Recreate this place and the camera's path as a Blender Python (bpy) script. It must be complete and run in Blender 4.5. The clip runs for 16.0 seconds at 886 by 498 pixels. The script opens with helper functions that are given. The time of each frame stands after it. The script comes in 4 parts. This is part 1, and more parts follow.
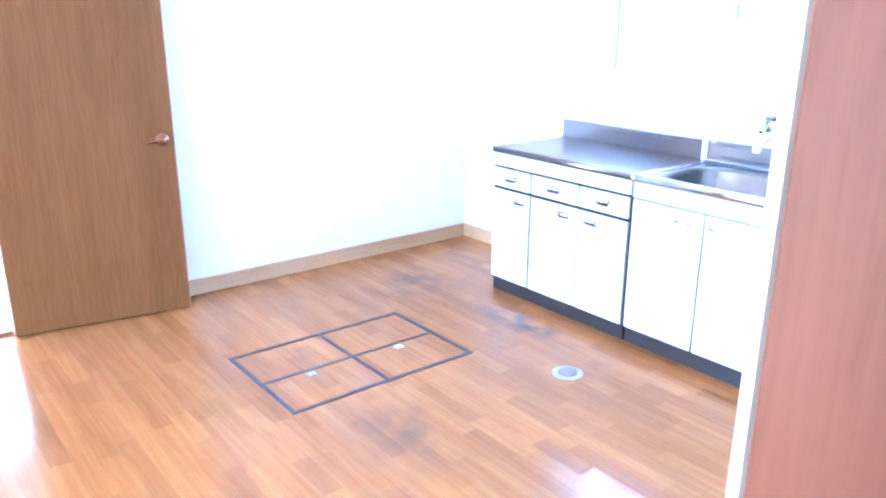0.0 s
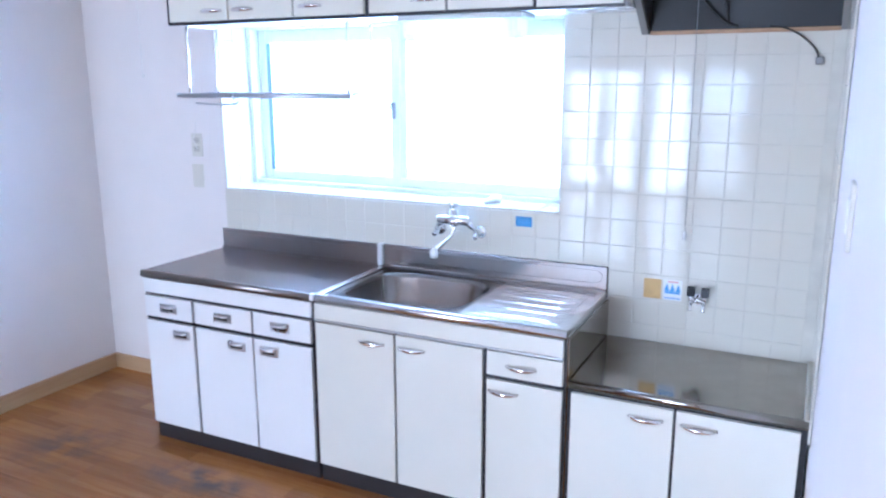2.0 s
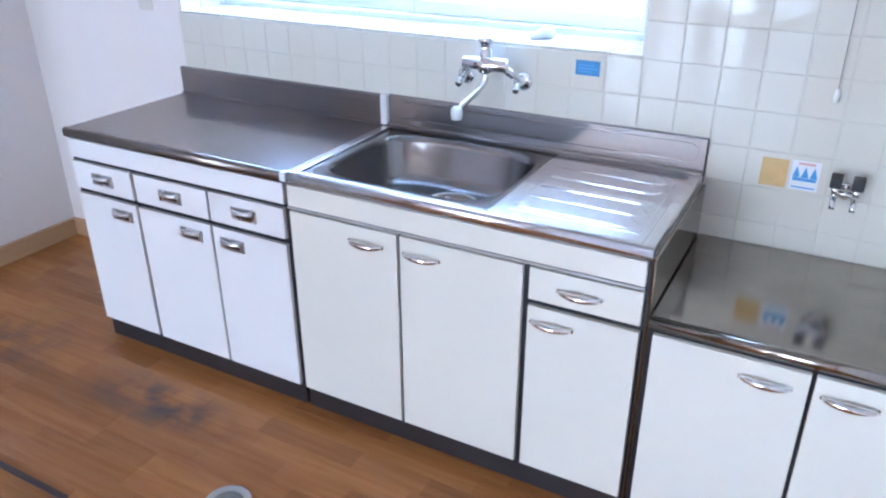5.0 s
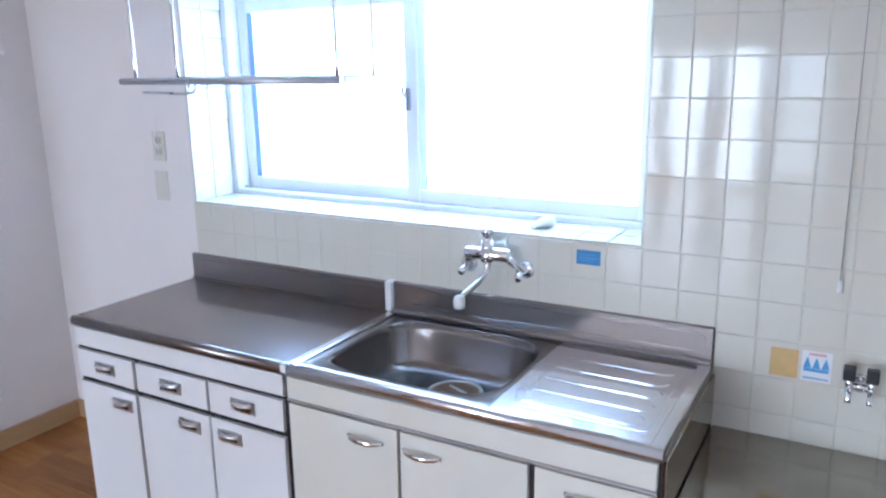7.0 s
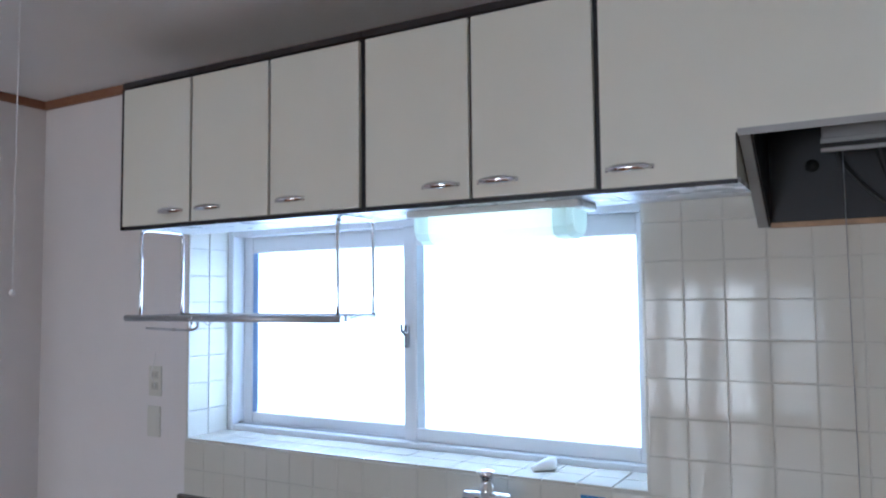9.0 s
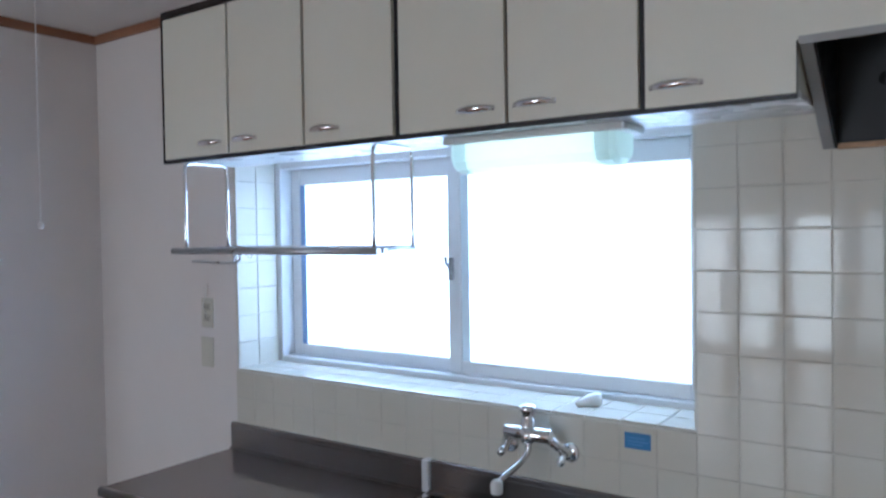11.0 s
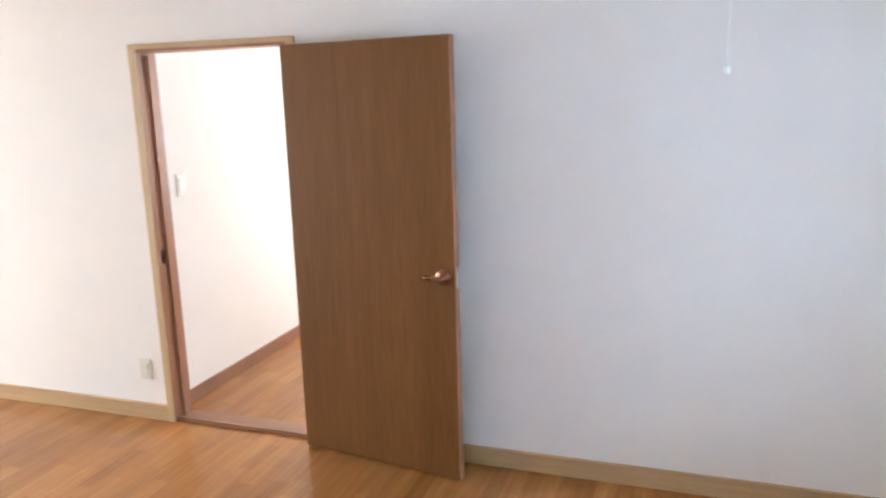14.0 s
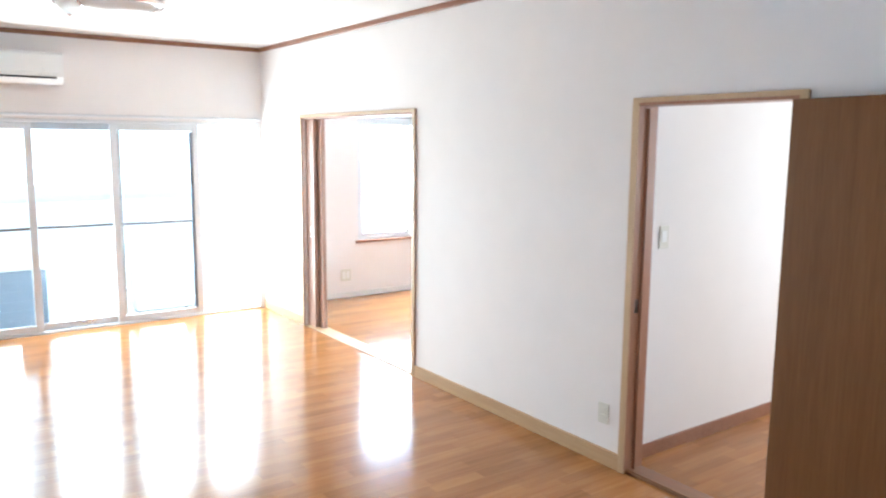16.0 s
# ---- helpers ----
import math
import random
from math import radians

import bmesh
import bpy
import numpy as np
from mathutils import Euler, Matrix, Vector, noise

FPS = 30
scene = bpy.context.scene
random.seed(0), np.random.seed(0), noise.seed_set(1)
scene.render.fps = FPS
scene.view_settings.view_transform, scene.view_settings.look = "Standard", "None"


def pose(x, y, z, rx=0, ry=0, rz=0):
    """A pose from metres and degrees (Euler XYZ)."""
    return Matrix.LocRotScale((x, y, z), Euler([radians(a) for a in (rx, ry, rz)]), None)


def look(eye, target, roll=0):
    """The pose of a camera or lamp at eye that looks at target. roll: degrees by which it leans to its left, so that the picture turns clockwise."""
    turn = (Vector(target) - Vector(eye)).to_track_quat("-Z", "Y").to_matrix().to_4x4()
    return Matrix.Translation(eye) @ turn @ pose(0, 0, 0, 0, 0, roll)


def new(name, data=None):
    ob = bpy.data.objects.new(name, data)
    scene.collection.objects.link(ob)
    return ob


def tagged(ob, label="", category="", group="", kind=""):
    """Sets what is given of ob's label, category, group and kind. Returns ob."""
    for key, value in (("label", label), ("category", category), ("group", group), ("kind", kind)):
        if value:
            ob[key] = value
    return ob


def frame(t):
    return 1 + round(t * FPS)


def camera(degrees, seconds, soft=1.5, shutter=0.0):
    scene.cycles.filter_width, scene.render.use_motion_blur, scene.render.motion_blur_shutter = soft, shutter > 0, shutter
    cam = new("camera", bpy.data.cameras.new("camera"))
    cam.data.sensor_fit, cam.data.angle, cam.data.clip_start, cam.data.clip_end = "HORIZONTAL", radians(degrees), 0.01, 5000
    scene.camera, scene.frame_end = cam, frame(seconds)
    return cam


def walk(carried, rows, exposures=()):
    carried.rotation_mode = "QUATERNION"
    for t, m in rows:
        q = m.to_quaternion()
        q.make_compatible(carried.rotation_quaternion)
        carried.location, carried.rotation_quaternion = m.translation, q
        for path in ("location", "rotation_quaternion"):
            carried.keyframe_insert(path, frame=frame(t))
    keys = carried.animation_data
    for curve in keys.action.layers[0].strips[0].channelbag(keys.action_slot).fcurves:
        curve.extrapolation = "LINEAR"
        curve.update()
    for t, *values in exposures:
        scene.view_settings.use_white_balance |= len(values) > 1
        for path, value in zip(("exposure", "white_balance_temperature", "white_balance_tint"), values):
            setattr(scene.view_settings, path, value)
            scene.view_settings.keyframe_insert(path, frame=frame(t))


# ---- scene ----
cam = camera(60.6, 16.0, soft=2.2, shutter=0.2)
EXPOSURES = [
    (0, 2.95, 3950, 5),
    (0.6, 2.45, 4250, 9),
    (1.0, 1.9, 4500, 9),
    (1.5, 1.75, 4600, 10),
    (2.0, 1.25, 4500, 10),
    (2.5, 1.15, 4450, 10),
    (3.5, 0.95, 4550, 10),
    (5.8, 1.35, 4700, 8),
    (7.0, 0.9, 4850, 8),
    (8.5, 0.05, 5050, 8),
    (11.0, -0.2, 5100, 6),
    (12.0, -0.25, 5150, 6),
    (12.5, -0.1, 5250, 4),
    (13.0, 0.5, 5400, 1),
    (13.5, 1.1, 5600, 1),
    (14.0, 1.35, 5500, 0),
    (14.6, 1.45, 5350, -1),
    (15.5, 1.05, 5150, -3),
    (16.0, 0.9, 5050, -3),
]
PATH = [
    (0, (4.017, -3.385, 1.538), (2.522, -2.199, 0.939), 0.3),
    (0.5, (3.901, -3.318, 1.554), (2.487, -1.992, 1.058), 1.4),
    (1, (3.782, -3.216, 1.58), (2.526, -1.71, 1.187), 1.4),
    (1.5, (3.667, -3.107, 1.616), (2.595, -1.464, 1.227), 0.7),
    (2, (3.676, -3.02, 1.683), (2.817, -1.267, 1.249), -0.1),
    (2.5, (3.554, -2.849, 1.696), (2.774, -1.084, 1.169), -1.8),
    (3, (3.352, -2.639, 1.585), (2.547, -0.934, 0.918), -2.0),
    (3.5, (3.263, -2.45, 1.563), (2.447, -0.812, 0.755), -1.4),
    (3.7, (3.256, -2.384, 1.553), (2.438, -0.767, 0.708), -1.1),
    (5.8, (3.293, -2.142, 1.599), (2.403, -0.572, 0.738), -0.7),
    (6, (3.293, -2.133, 1.593), (2.384, -0.534, 0.807), -0.7),
    (6.5, (3.292, -2.124, 1.64), (2.354, -0.478, 0.999), -0.9),
    (7, (3.294, -2.115, 1.651), (2.328, -0.428, 1.184), -0.9),
    (7.5, (3.297, -2.115, 1.651), (2.315, -0.395, 1.367), -0.8),
    (8, (3.291, -2.12, 1.646), (2.311, -0.379, 1.552), -0.4),
    (8.5, (3.289, -2.113, 1.669), (2.311, -0.37, 1.741), -0.4),
    (8.7, (3.291, -2.114, 1.676), (2.315, -0.373, 1.803), -0.4),
    (10.8, (3.323, -2.028, 1.684), (2.238, -0.348, 1.728), -0.9),
    (11, (3.331, -1.986, 1.671), (2.186, -0.347, 1.626), -0.9),
    (11.5, (3.285, -1.897, 1.635), (1.983, -0.398, 1.398), -0.8),
    (12, (3.192, -1.751, 1.596), (1.673, -0.503, 1.227), -0.3),
    (12.5, (3.13, -1.521, 1.599), (1.345, -0.732, 1.163), -0.6),
    (13, (3.166, -1.219, 1.632), (1.227, -1.11, 1.152), -1.7),
    (13.5, (3.056, -1.125, 1.641), (1.132, -1.447, 1.2), -1.5),
    (14, (3.045, -1.125, 1.683), (1.2, -1.775, 1.266), -1.7),
    (14.5, (2.858, -1.165, 1.683), (1.169, -2.163, 1.298), -1.7),
    (15, (2.866, -1.214, 1.661), (1.334, -2.457, 1.332), -0.3),
    (15.5, (2.937, -1.214, 1.687), (1.585, -2.657, 1.387), 0.4),
    (16, (2.955, -1.212, 1.704), (1.807, -2.826, 1.424), 0.5),
]
walk(cam, [(t, look(e, a, r)) for t, e, a, r in PATH], EXPOSURES)

# ---- light ----
world = bpy.data.worlds.new("sky")
scene.world = world
world.use_nodes = True
wt = world.node_tree
sky = wt.nodes.new("ShaderNodeTexSky")
sky.sky_type = "NISHITA"
sky.sun_disc = False
sky.sun_elevation, sky.sun_rotation = radians(60), radians(190)
wt.links.new(sky.outputs[0], wt.nodes["Background"].inputs[0])
wt.nodes["Background"].inputs[1].default_value = 0.12
sun = new("sun", bpy.data.lights.new("sun", "SUN"))
sun.data.energy, sun.data.angle, sun.data.color = 3.0, radians(0.6), (1, 0.95, 0.87)
sun.matrix_world = look((4.0, -14, 26), (1.2, 0, 0))


def area_lamp(name, m, w, h, watts, color):
    la = bpy.data.lights.new(name, "AREA")
    la.shape, la.size, la.size_y, la.energy, la.color = "RECTANGLE", w, h, watts, color
    ob = new(name, la)
    ob.matrix_world = m
    return ob


area_lamp("kitchen_window_daylight", look((1.85, 0.36, 1.56), (1.85, -1, 1.56)), 1.76, 0.8, 38, (0.86, 0.92, 1.0))
for lamp_x, lamp_w, lamp_power in ((0.35, 0.40, 32), (0.98, 0.42, 34), (1.70, 0.44, 36), (2.44, 0.46, 14)):
    area_lamp("balcony_window_daylight", look((lamp_x, -8.70, 0.95), (lamp_x, 0, 0.9)), lamp_w, 1.7, lamp_power, (1, 0.92, 0.83))
area_lamp("side_room_daylight", look((-1.75, -8.72, 1.28), (-1.75, -6, 1.0)), 1.4, 1.3, 115, (1, 0.93, 0.85))
area_lamp("hall_daylight", look((-3.05, -2.5, 1.45), (0, -3.3, 1.0)), 1.4, 1.3, 34, (1, 0.88, 0.77))


# ---- materials ----
def mat(name, color, rough=0.5, metal=0.0, vary=0.08, scale=8.0, bump=0.0, bump_scale=60.0, coat=0.0, stretch=(1, 1, 1), rough_vary=0.08):
    m = bpy.data.materials.new(name)
    m.use_nodes = True
    n, l = m.node_tree.nodes, m.node_tree.links
    b = n["Principled BSDF"]
    tc = n.new("ShaderNodeNewGeometry")
    mp = n.new("ShaderNodeMapping")
    mp.inputs["Scale"].default_value = stretch
    l.new(tc.outputs["Position"], mp.inputs[0])
    n1 = n.new("ShaderNodeTexNoise")
    n1.inputs["Scale"].default_value, n1.inputs["Detail"].default_value = scale, 6
    n2 = n.new("ShaderNodeTexNoise")
    n2.inputs["Scale"].default_value, n2.inputs["Detail"].default_value = scale * 0.13, 3
    l.new(mp.outputs[0], n1.inputs[0])
    l.new(mp.outputs[0], n2.inputs[0])
    add = n.new("ShaderNodeMath")
    add.operation = "ADD"
    l.new(n1.outputs[0], add.inputs[0])
    l.new(n2.outputs[0], add.inputs[1])
    rng = n.new("ShaderNodeMapRange")
    rng.inputs[1].default_value, rng.inputs[2].default_value = 0.6, 1.4
    rng.inputs[3].default_value, rng.inputs[4].default_value = 1 - vary, 1 + vary
    l.new(add.outputs[0], rng.inputs[0])
    mul = n.new("ShaderNodeVectorMath")
    mul.operation = "SCALE"
    mul.inputs[0].default_value = color
    l.new(rng.outputs[0], mul.inputs["Scale"])
    l.new(mul.outputs[0], b.inputs["Base Color"])
    b.inputs["Metallic"].default_value = metal
    r2 = n.new("ShaderNodeMapRange")
    r2.inputs[1].default_value, r2.inputs[2].default_value = 0.3, 0.7
    r2.inputs[3].default_value, r2.inputs[4].default_value = max(0.02, rough - rough_vary), min(1, rough + rough_vary)
    l.new(n1.outputs[0], r2.inputs[0])
    l.new(r2.outputs[0], b.inputs["Roughness"])
    b.inputs["Coat Weight"].default_value = coat
    b.inputs["Coat Roughness"].default_value = 0.12
    if bump:
        n3 = n.new("ShaderNodeTexNoise")
        n3.inputs["Scale"].default_value, n3.inputs["Detail"].default_value = bump_scale, 4
        l.new(mp.outputs[0], n3.inputs[0])
        bp = n.new("ShaderNodeBump")
        bp.inputs["Strength"].default_value, bp.inputs["Distance"].default_value = bump, 0.004
        l.new(n3.outputs[0], bp.inputs["Height"])
        l.new(bp.outputs[0], b.inputs["Normal"])
    return m


def wood(name, light, dark, axis, rough=0.4, coat=0.2, fine=60.0):
    """Grain that runs along one axis of the place."""
    m = bpy.data.materials.new(name)
    m.use_nodes = True
    n, l = m.node_tree.nodes, m.node_tree.links
    b = n["Principled BSDF"]
    g = n.new("ShaderNodeNewGeometry")
    mp = n.new("ShaderNodeMapping")
    mp.inputs["Scale"].default_value = [0.06 if k == axis else 1.0 for k in "xyz"]
    l.new(g.outputs["Position"], mp.inputs[0])
    n1 = n.new("ShaderNodeTexNoise")
    n1.inputs["Scale"].default_value, n1.inputs["Detail"].default_value, n1.inputs["Distortion"].default_value = fine, 8, 0.6
    n2 = n.new("ShaderNodeTexNoise")
    n2.inputs["Scale"].default_value, n2.inputs["Detail"].default_value = fine * 0.12, 3
    l.new(mp.outputs[0], n1.inputs[0])
    l.new(mp.outputs[0], n2.inputs[0])
    mx = n.new("ShaderNodeMix")
    mx.data_type = "FLOAT"
    mx.inputs[0].default_value = 0.45
    l.new(n1.outputs[0], mx.inputs[2])
    l.new(n2.outputs[0], mx.inputs[3])
    cr = n.new("ShaderNodeValToRGB")
    cr.color_ramp.elements[0].position, cr.color_ramp.elements[1].position = 0.36, 0.64
    cr.color_ramp.elements[0].color, cr.color_ramp.elements[1].color = (*dark, 1), (*light, 1)
    l.new(mx.outputs[0], cr.inputs[0])
    l.new(cr.outputs[0], b.inputs["Base Color"])
    b.inputs["Roughness"].default_value = rough
    b.inputs["Coat Weight"].default_value, b.inputs["Coat Roughness"].default_value = coat, 0.15
    bp = n.new("ShaderNodeBump")
    bp.inputs["Strength"].default_value, bp.inputs["Distance"].default_value = 0.15, 0.002
    l.new(n1.outputs[0], bp.inputs["Height"])
    l.new(bp.outputs[0], b.inputs["Normal"])
    return m


def floor_wood(name, per_object):
    m = wood(name, (0.40, 0.182, 0.058), (0.295, 0.122, 0.034), "x", 0.145, 0.06, 46)
    n, l = m.node_tree.nodes, m.node_tree.links
    b = n["Principled BSDF"]
    src = b.inputs["Base Color"].links[0].from_socket
    if per_object:
        rnd = n.new("ShaderNodeObjectInfo").outputs["Random"]
    else:
        rnd = n.new("ShaderNodeNewGeometry").outputs["Random Per Island"]
    hs = n.new("ShaderNodeHueSaturation")
    rg = n.new("ShaderNodeMapRange")
    rg.inputs[3].default_value, rg.inputs[4].default_value = 0.84, 1.16
    l.new(rnd, rg.inputs[0])
    l.new(rg.outputs[0], hs.inputs["Value"])
    l.new(src, hs.inputs["Color"])
    b.inputs["Specular IOR Level"].default_value = 0.26
    # grey water stains where people stood before the sink, and worn patches
    g = n.new("ShaderNodeNewGeometry")
    nz = n.new("ShaderNodeTexNoise")
    nz.inputs["Scale"].default_value, nz.inputs["Detail"].default_value = 7, 5
    l.new(g.outputs["Position"], nz.inputs[0])
    cur = hs.outputs[0]
    for (sx, sy, wx, wy, amt) in ((1.42, -0.80, 0.42, 0.13, 1.15), (0.62, -0.85, 0.30, 0.32, 0.7), (1.95, -1.9, 0.35, 0.28, 0.5), (2.5, -2.3, 0.4, 0.3, 0.45)):
        sub = n.new("ShaderNodeVectorMath")
        sub.operation = "SUBTRACT"
        sub.inputs[1].default_value = (sx, sy, 0)
        l.new(g.outputs["Position"], sub.inputs[0])
        dv = n.new("ShaderNodeVectorMath")
        dv.operation = "DIVIDE"
        dv.inputs[1].default_value = (wx, wy, 1)
        l.new(sub.outputs[0], dv.inputs[0])
        ln = n.new("ShaderNodeVectorMath")
        ln.operation = "LENGTH"
        l.new(dv.outputs[0], ln.inputs[0])
        mr = n.new("ShaderNodeMapRange")
        mr.inputs[1].default_value, mr.inputs[2].default_value = 1.0, 0.0
        l.new(ln.outputs["Value"], mr.inputs[0])
        nr = n.new("ShaderNodeMapRange")
        nr.inputs[1].default_value, nr.inputs[2].default_value = 0.36, 0.56
        nr.inputs[4].default_value = amt
        l.new(nz.outputs[0], nr.inputs[0])
        ml = n.new("ShaderNodeMath")
        ml.operation, ml.use_clamp = "MULTIPLY", True
        l.new(mr.outputs[0], ml.inputs[0])
        l.new(nr.outputs[0], ml.inputs[1])
        mx = n.new("ShaderNodeMix")
        mx.data_type = "RGBA"
        mx.inputs[7].default_value = (0.065, 0.058, 0.056, 1)
        l.new(ml.outputs[0], mx.inputs[0])
        l.new(cur, mx.inputs[6])
        cur = mx.outputs[2]
    l.new(cur, b.inputs["Base Color"])
    return m


def clear_glass(name):
    """A thin clear pane: see-through, with a mirror sheen that grows at a slant."""
    m = bpy.data.materials.new(name)
    m.use_nodes = True
    n, l = m.node_tree.nodes, m.node_tree.links
    t = n.new("ShaderNodeBsdfTransparent")
    t.inputs[0].default_value = (0.96, 0.98, 0.98, 1)
    g = n.new("ShaderNodeBsdfGlossy")
    g.inputs["Roughness"].default_value = 0.02
    fr = n.new("ShaderNodeFresnel")
    fr.inputs[0].default_value = 1.5
    mx = n.new("ShaderNodeMixShader")
    l.new(fr.outputs[0], mx.inputs[0])
    l.new(t.outputs[0], mx.inputs[1])
    l.new(g.outputs[0], mx.inputs[2])
    l.new(mx.outputs[0], n["Material Output"].inputs[0])
    return m


def milky(name, color, mix=0.8, rough=0.3):
    """Frosted glass or milky plastic that lets light through and scatters it."""
    m = bpy.data.materials.new(name)
    m.use_nodes = True
    n, l = m.node_tree.nodes, m.node_tree.links
    b = n["Principled BSDF"]
    b.inputs["Base Color"].default_value = (*color, 1)
    b.inputs["Roughness"].default_value = rough
    t = n.new("ShaderNodeBsdfTranslucent")
    nz = n.new("ShaderNodeTexNoise")
    nz.inputs["Scale"].default_value = 240
    bp = n.new("ShaderNodeBump")
    bp.inputs["Strength"].default_value = 0.2
    l.new(nz.outputs[0], bp.inputs["Height"])
    l.new(bp.outputs[0], b.inputs["Normal"])
    t.inputs[0].default_value = (*color, 1)
    mx = n.new("ShaderNodeMixShader")
    mx.inputs[0].default_value = mix
    l.new(b.outputs[0], mx.inputs[1])
    l.new(t.outputs[0], mx.inputs[2])
    l.new(mx.outputs[0], n["Material Output"].inputs[0])
    return m


WALLPAPER = mat("wallpaper", (0.80, 0.760, 0.732), 0.75, vary=0.03, scale=5, bump=0.35, bump_scale=320)
CEILING = mat("ceiling_paper", (0.80, 0.785, 0.76), 0.85, vary=0.03, scale=4, bump=0.3, bump_scale=180)
FLOOR_A = floor_wood("floor_strip_wood", True)
FLOOR_B = floor_wood("floor_strip_wood_rest", False)
SUBFLOOR = mat("floor_joint", (0.14, 0.065, 0.03), 0.8)
BASE_WOOD = wood("skirting_wood", (0.50, 0.335, 0.175), (0.43, 0.27, 0.13), "y", 0.5, 0.1)
BASE_WOOD_X = wood("skirting_wood_x", (0.50, 0.335, 0.175), (0.43, 0.27, 0.13), "x", 0.5, 0.1)
CORNICE = wood("cornice_wood", (0.30, 0.14, 0.075), (0.23, 0.10, 0.05), "y", 0.5, 0.1)
JAMB = wood("jamb_wood", (0.36, 0.175, 0.098), (0.29, 0.13, 0.070), "z", 0.42, 0.25)
JAMB_EDGE = wood("jamb_edge_wood", (0.53, 0.375, 0.215), (0.46, 0.31, 0.165), "z", 0.5, 0.1)
ENTRY_JAMB = wood("entry_jamb_wood", (0.19, 0.07, 0.030), (0.145, 0.050, 0.021), "z", 0.55, 0.0)
ENTRY_JAMB.node_tree.nodes["Principled BSDF"].inputs["Specular IOR Level"].default_value = 0.15
ENTRY_EDGE = wood("entry_edge_wood", (0.42, 0.34, 0.25), (0.36, 0.28, 0.20), "z", 0.5, 0.1)
DOOR_WOOD = wood("door_veneer", (0.170, 0.072, 0.019), (0.126, 0.051, 0.012), "z", 0.55, 0.0, 90)
DOOR_WOOD.node_tree.nodes["Principled BSDF"].inputs["Specular IOR Level"].default_value = 0.2
CAB_COOL = mat("cabinet_laminate_white", (0.80, 0.80, 0.80), 0.33, vary=0.02, scale=6, rough_vary=0.015)
CAB_WARM = mat("cabinet_laminate_cream", (0.73, 0.715, 0.64), 0.33, vary=0.03, scale=6, rough_vary=0.015)
CAB_UPPER = mat("upper_cabinet_laminate", (0.81, 0.795, 0.69), 0.24, vary=0.02, scale=5, rough_vary=0.01)
UNDERSIDE = mat("cabinet_underside_white", (0.60, 0.60, 0.59), 0.3, vary=0.02)
BLACK = mat("black_edging", (0.012, 0.012, 0.014), 0.4, vary=0.2)
TOEKICK = mat("dark_plinth", (0.020, 0.016, 0.017), 0.5, vary=0.2)
def two_lobe(m, share, color, rough):
    """Rolled steel: a hazy brushed sheen with a clearer reflection over it."""
    n, l = m.node_tree.nodes, m.node_tree.links
    g = n.new("ShaderNodeBsdfGlossy")
    g.inputs["Color"].default_value, g.inputs["Roughness"].default_value = (*color, 1), rough
    mx = n.new("ShaderNodeMixShader")
    mx.inputs[0].default_value = share
    l.new(n["Principled BSDF"].outputs[0], mx.inputs[1])
    l.new(g.outputs[0], mx.inputs[2])
    l.new(mx.outputs[0], n["Material Output"].inputs[0])
    return m


STEEL = two_lobe(mat("brushed_steel", (0.43, 0.42, 0.425), 0.28, 1.0, vary=0.01, scale=1.6, rough_vary=0.0), 0.66, (0.39, 0.36, 0.345), 0.055)
SINK_STEEL = two_lobe(mat("sink_steel", (0.80, 0.80, 0.82), 0.25, 1.0, vary=0.02, scale=1.6, rough_vary=0.0), 0.40, (0.62, 0.61, 0.61), 0.06)
STEEL_STAIN = mat("worn_steel", (0.36, 0.335, 0.30), 0.11, 1.0, vary=0.16, scale=9, rough_vary=0.03)
LIP_STEEL = mat("dull_lip_steel", (0.24, 0.215, 0.20), 0.30, 1.0, vary=0.05, scale=5, rough_vary=0.0)
# the sink's steel again, with the basin's shade put into a darker colour
BASIN_STEEL_SHADED = mat("basin_steel_shaded", (0.25, 0.24, 0.235), 0.22, 1.0, vary=0.05, scale=6, rough_vary=0.03)
CHROME = mat("chrome", (0.80, 0.80, 0.80), 0.08, 1.0, vary=0.03, rough_vary=0.03)
HANDLE = mat("worn_nickel", (0.66, 0.66, 0.67), 0.32, 1.0, vary=0.1)
LID = mat("dull_metal_lid", (0.30, 0.30, 0.30), 0.55, 0.3, vary=0.12, scale=30)
TILE = mat("glazed_tile", (0.66, 0.635, 0.555), 0.055, vary=0.03, scale=3, bump=0.07, bump_scale=9, rough_vary=0.015)
TILE.node_tree.nodes["Principled BSDF"].inputs["Specular IOR Level"].default_value = 0.29
GROUT = mat("tile_grout", (0.61, 0.59, 0.52), 0.85, vary=0.15, scale=14)
ALU = mat("white_aluminium", (0.70, 0.71, 0.72), 0.38, 0.0, vary=0.04)
ALU_GREY = mat("silver_aluminium", (0.55, 0.56, 0.57), 0.35, 0.8, vary=0.05)
FROSTED = milky("frosted_glass", (0.88, 0.93, 1.0))
LAMP_COVER = milky("milky_acrylic_lit", (0.88, 0.95, 0.88), 0.7)
glow = LAMP_COVER.node_tree.nodes["Principled BSDF"]
glow.inputs["Emission Color"].default_value, glow.inputs["Emission Strength"].default_value = (0.86, 1.0, 0.88, 1), 1.8
GLASS = clear_glass("window_glass")
PLASTIC_W = mat("white_plastic", (0.78, 0.775, 0.75), 0.35, vary=0.03)
PLASTIC_CREAM = mat("cream_plastic", (0.66, 0.64, 0.56), 0.4, vary=0.04)
PLASTIC_GREY = mat("grey_plastic", (0.25, 0.25, 0.25), 0.5)
HATCH_FRAME = mat("hatch_frame_bronze", (0.055, 0.034, 0.028), 0.6, 0.0, vary=0.15)
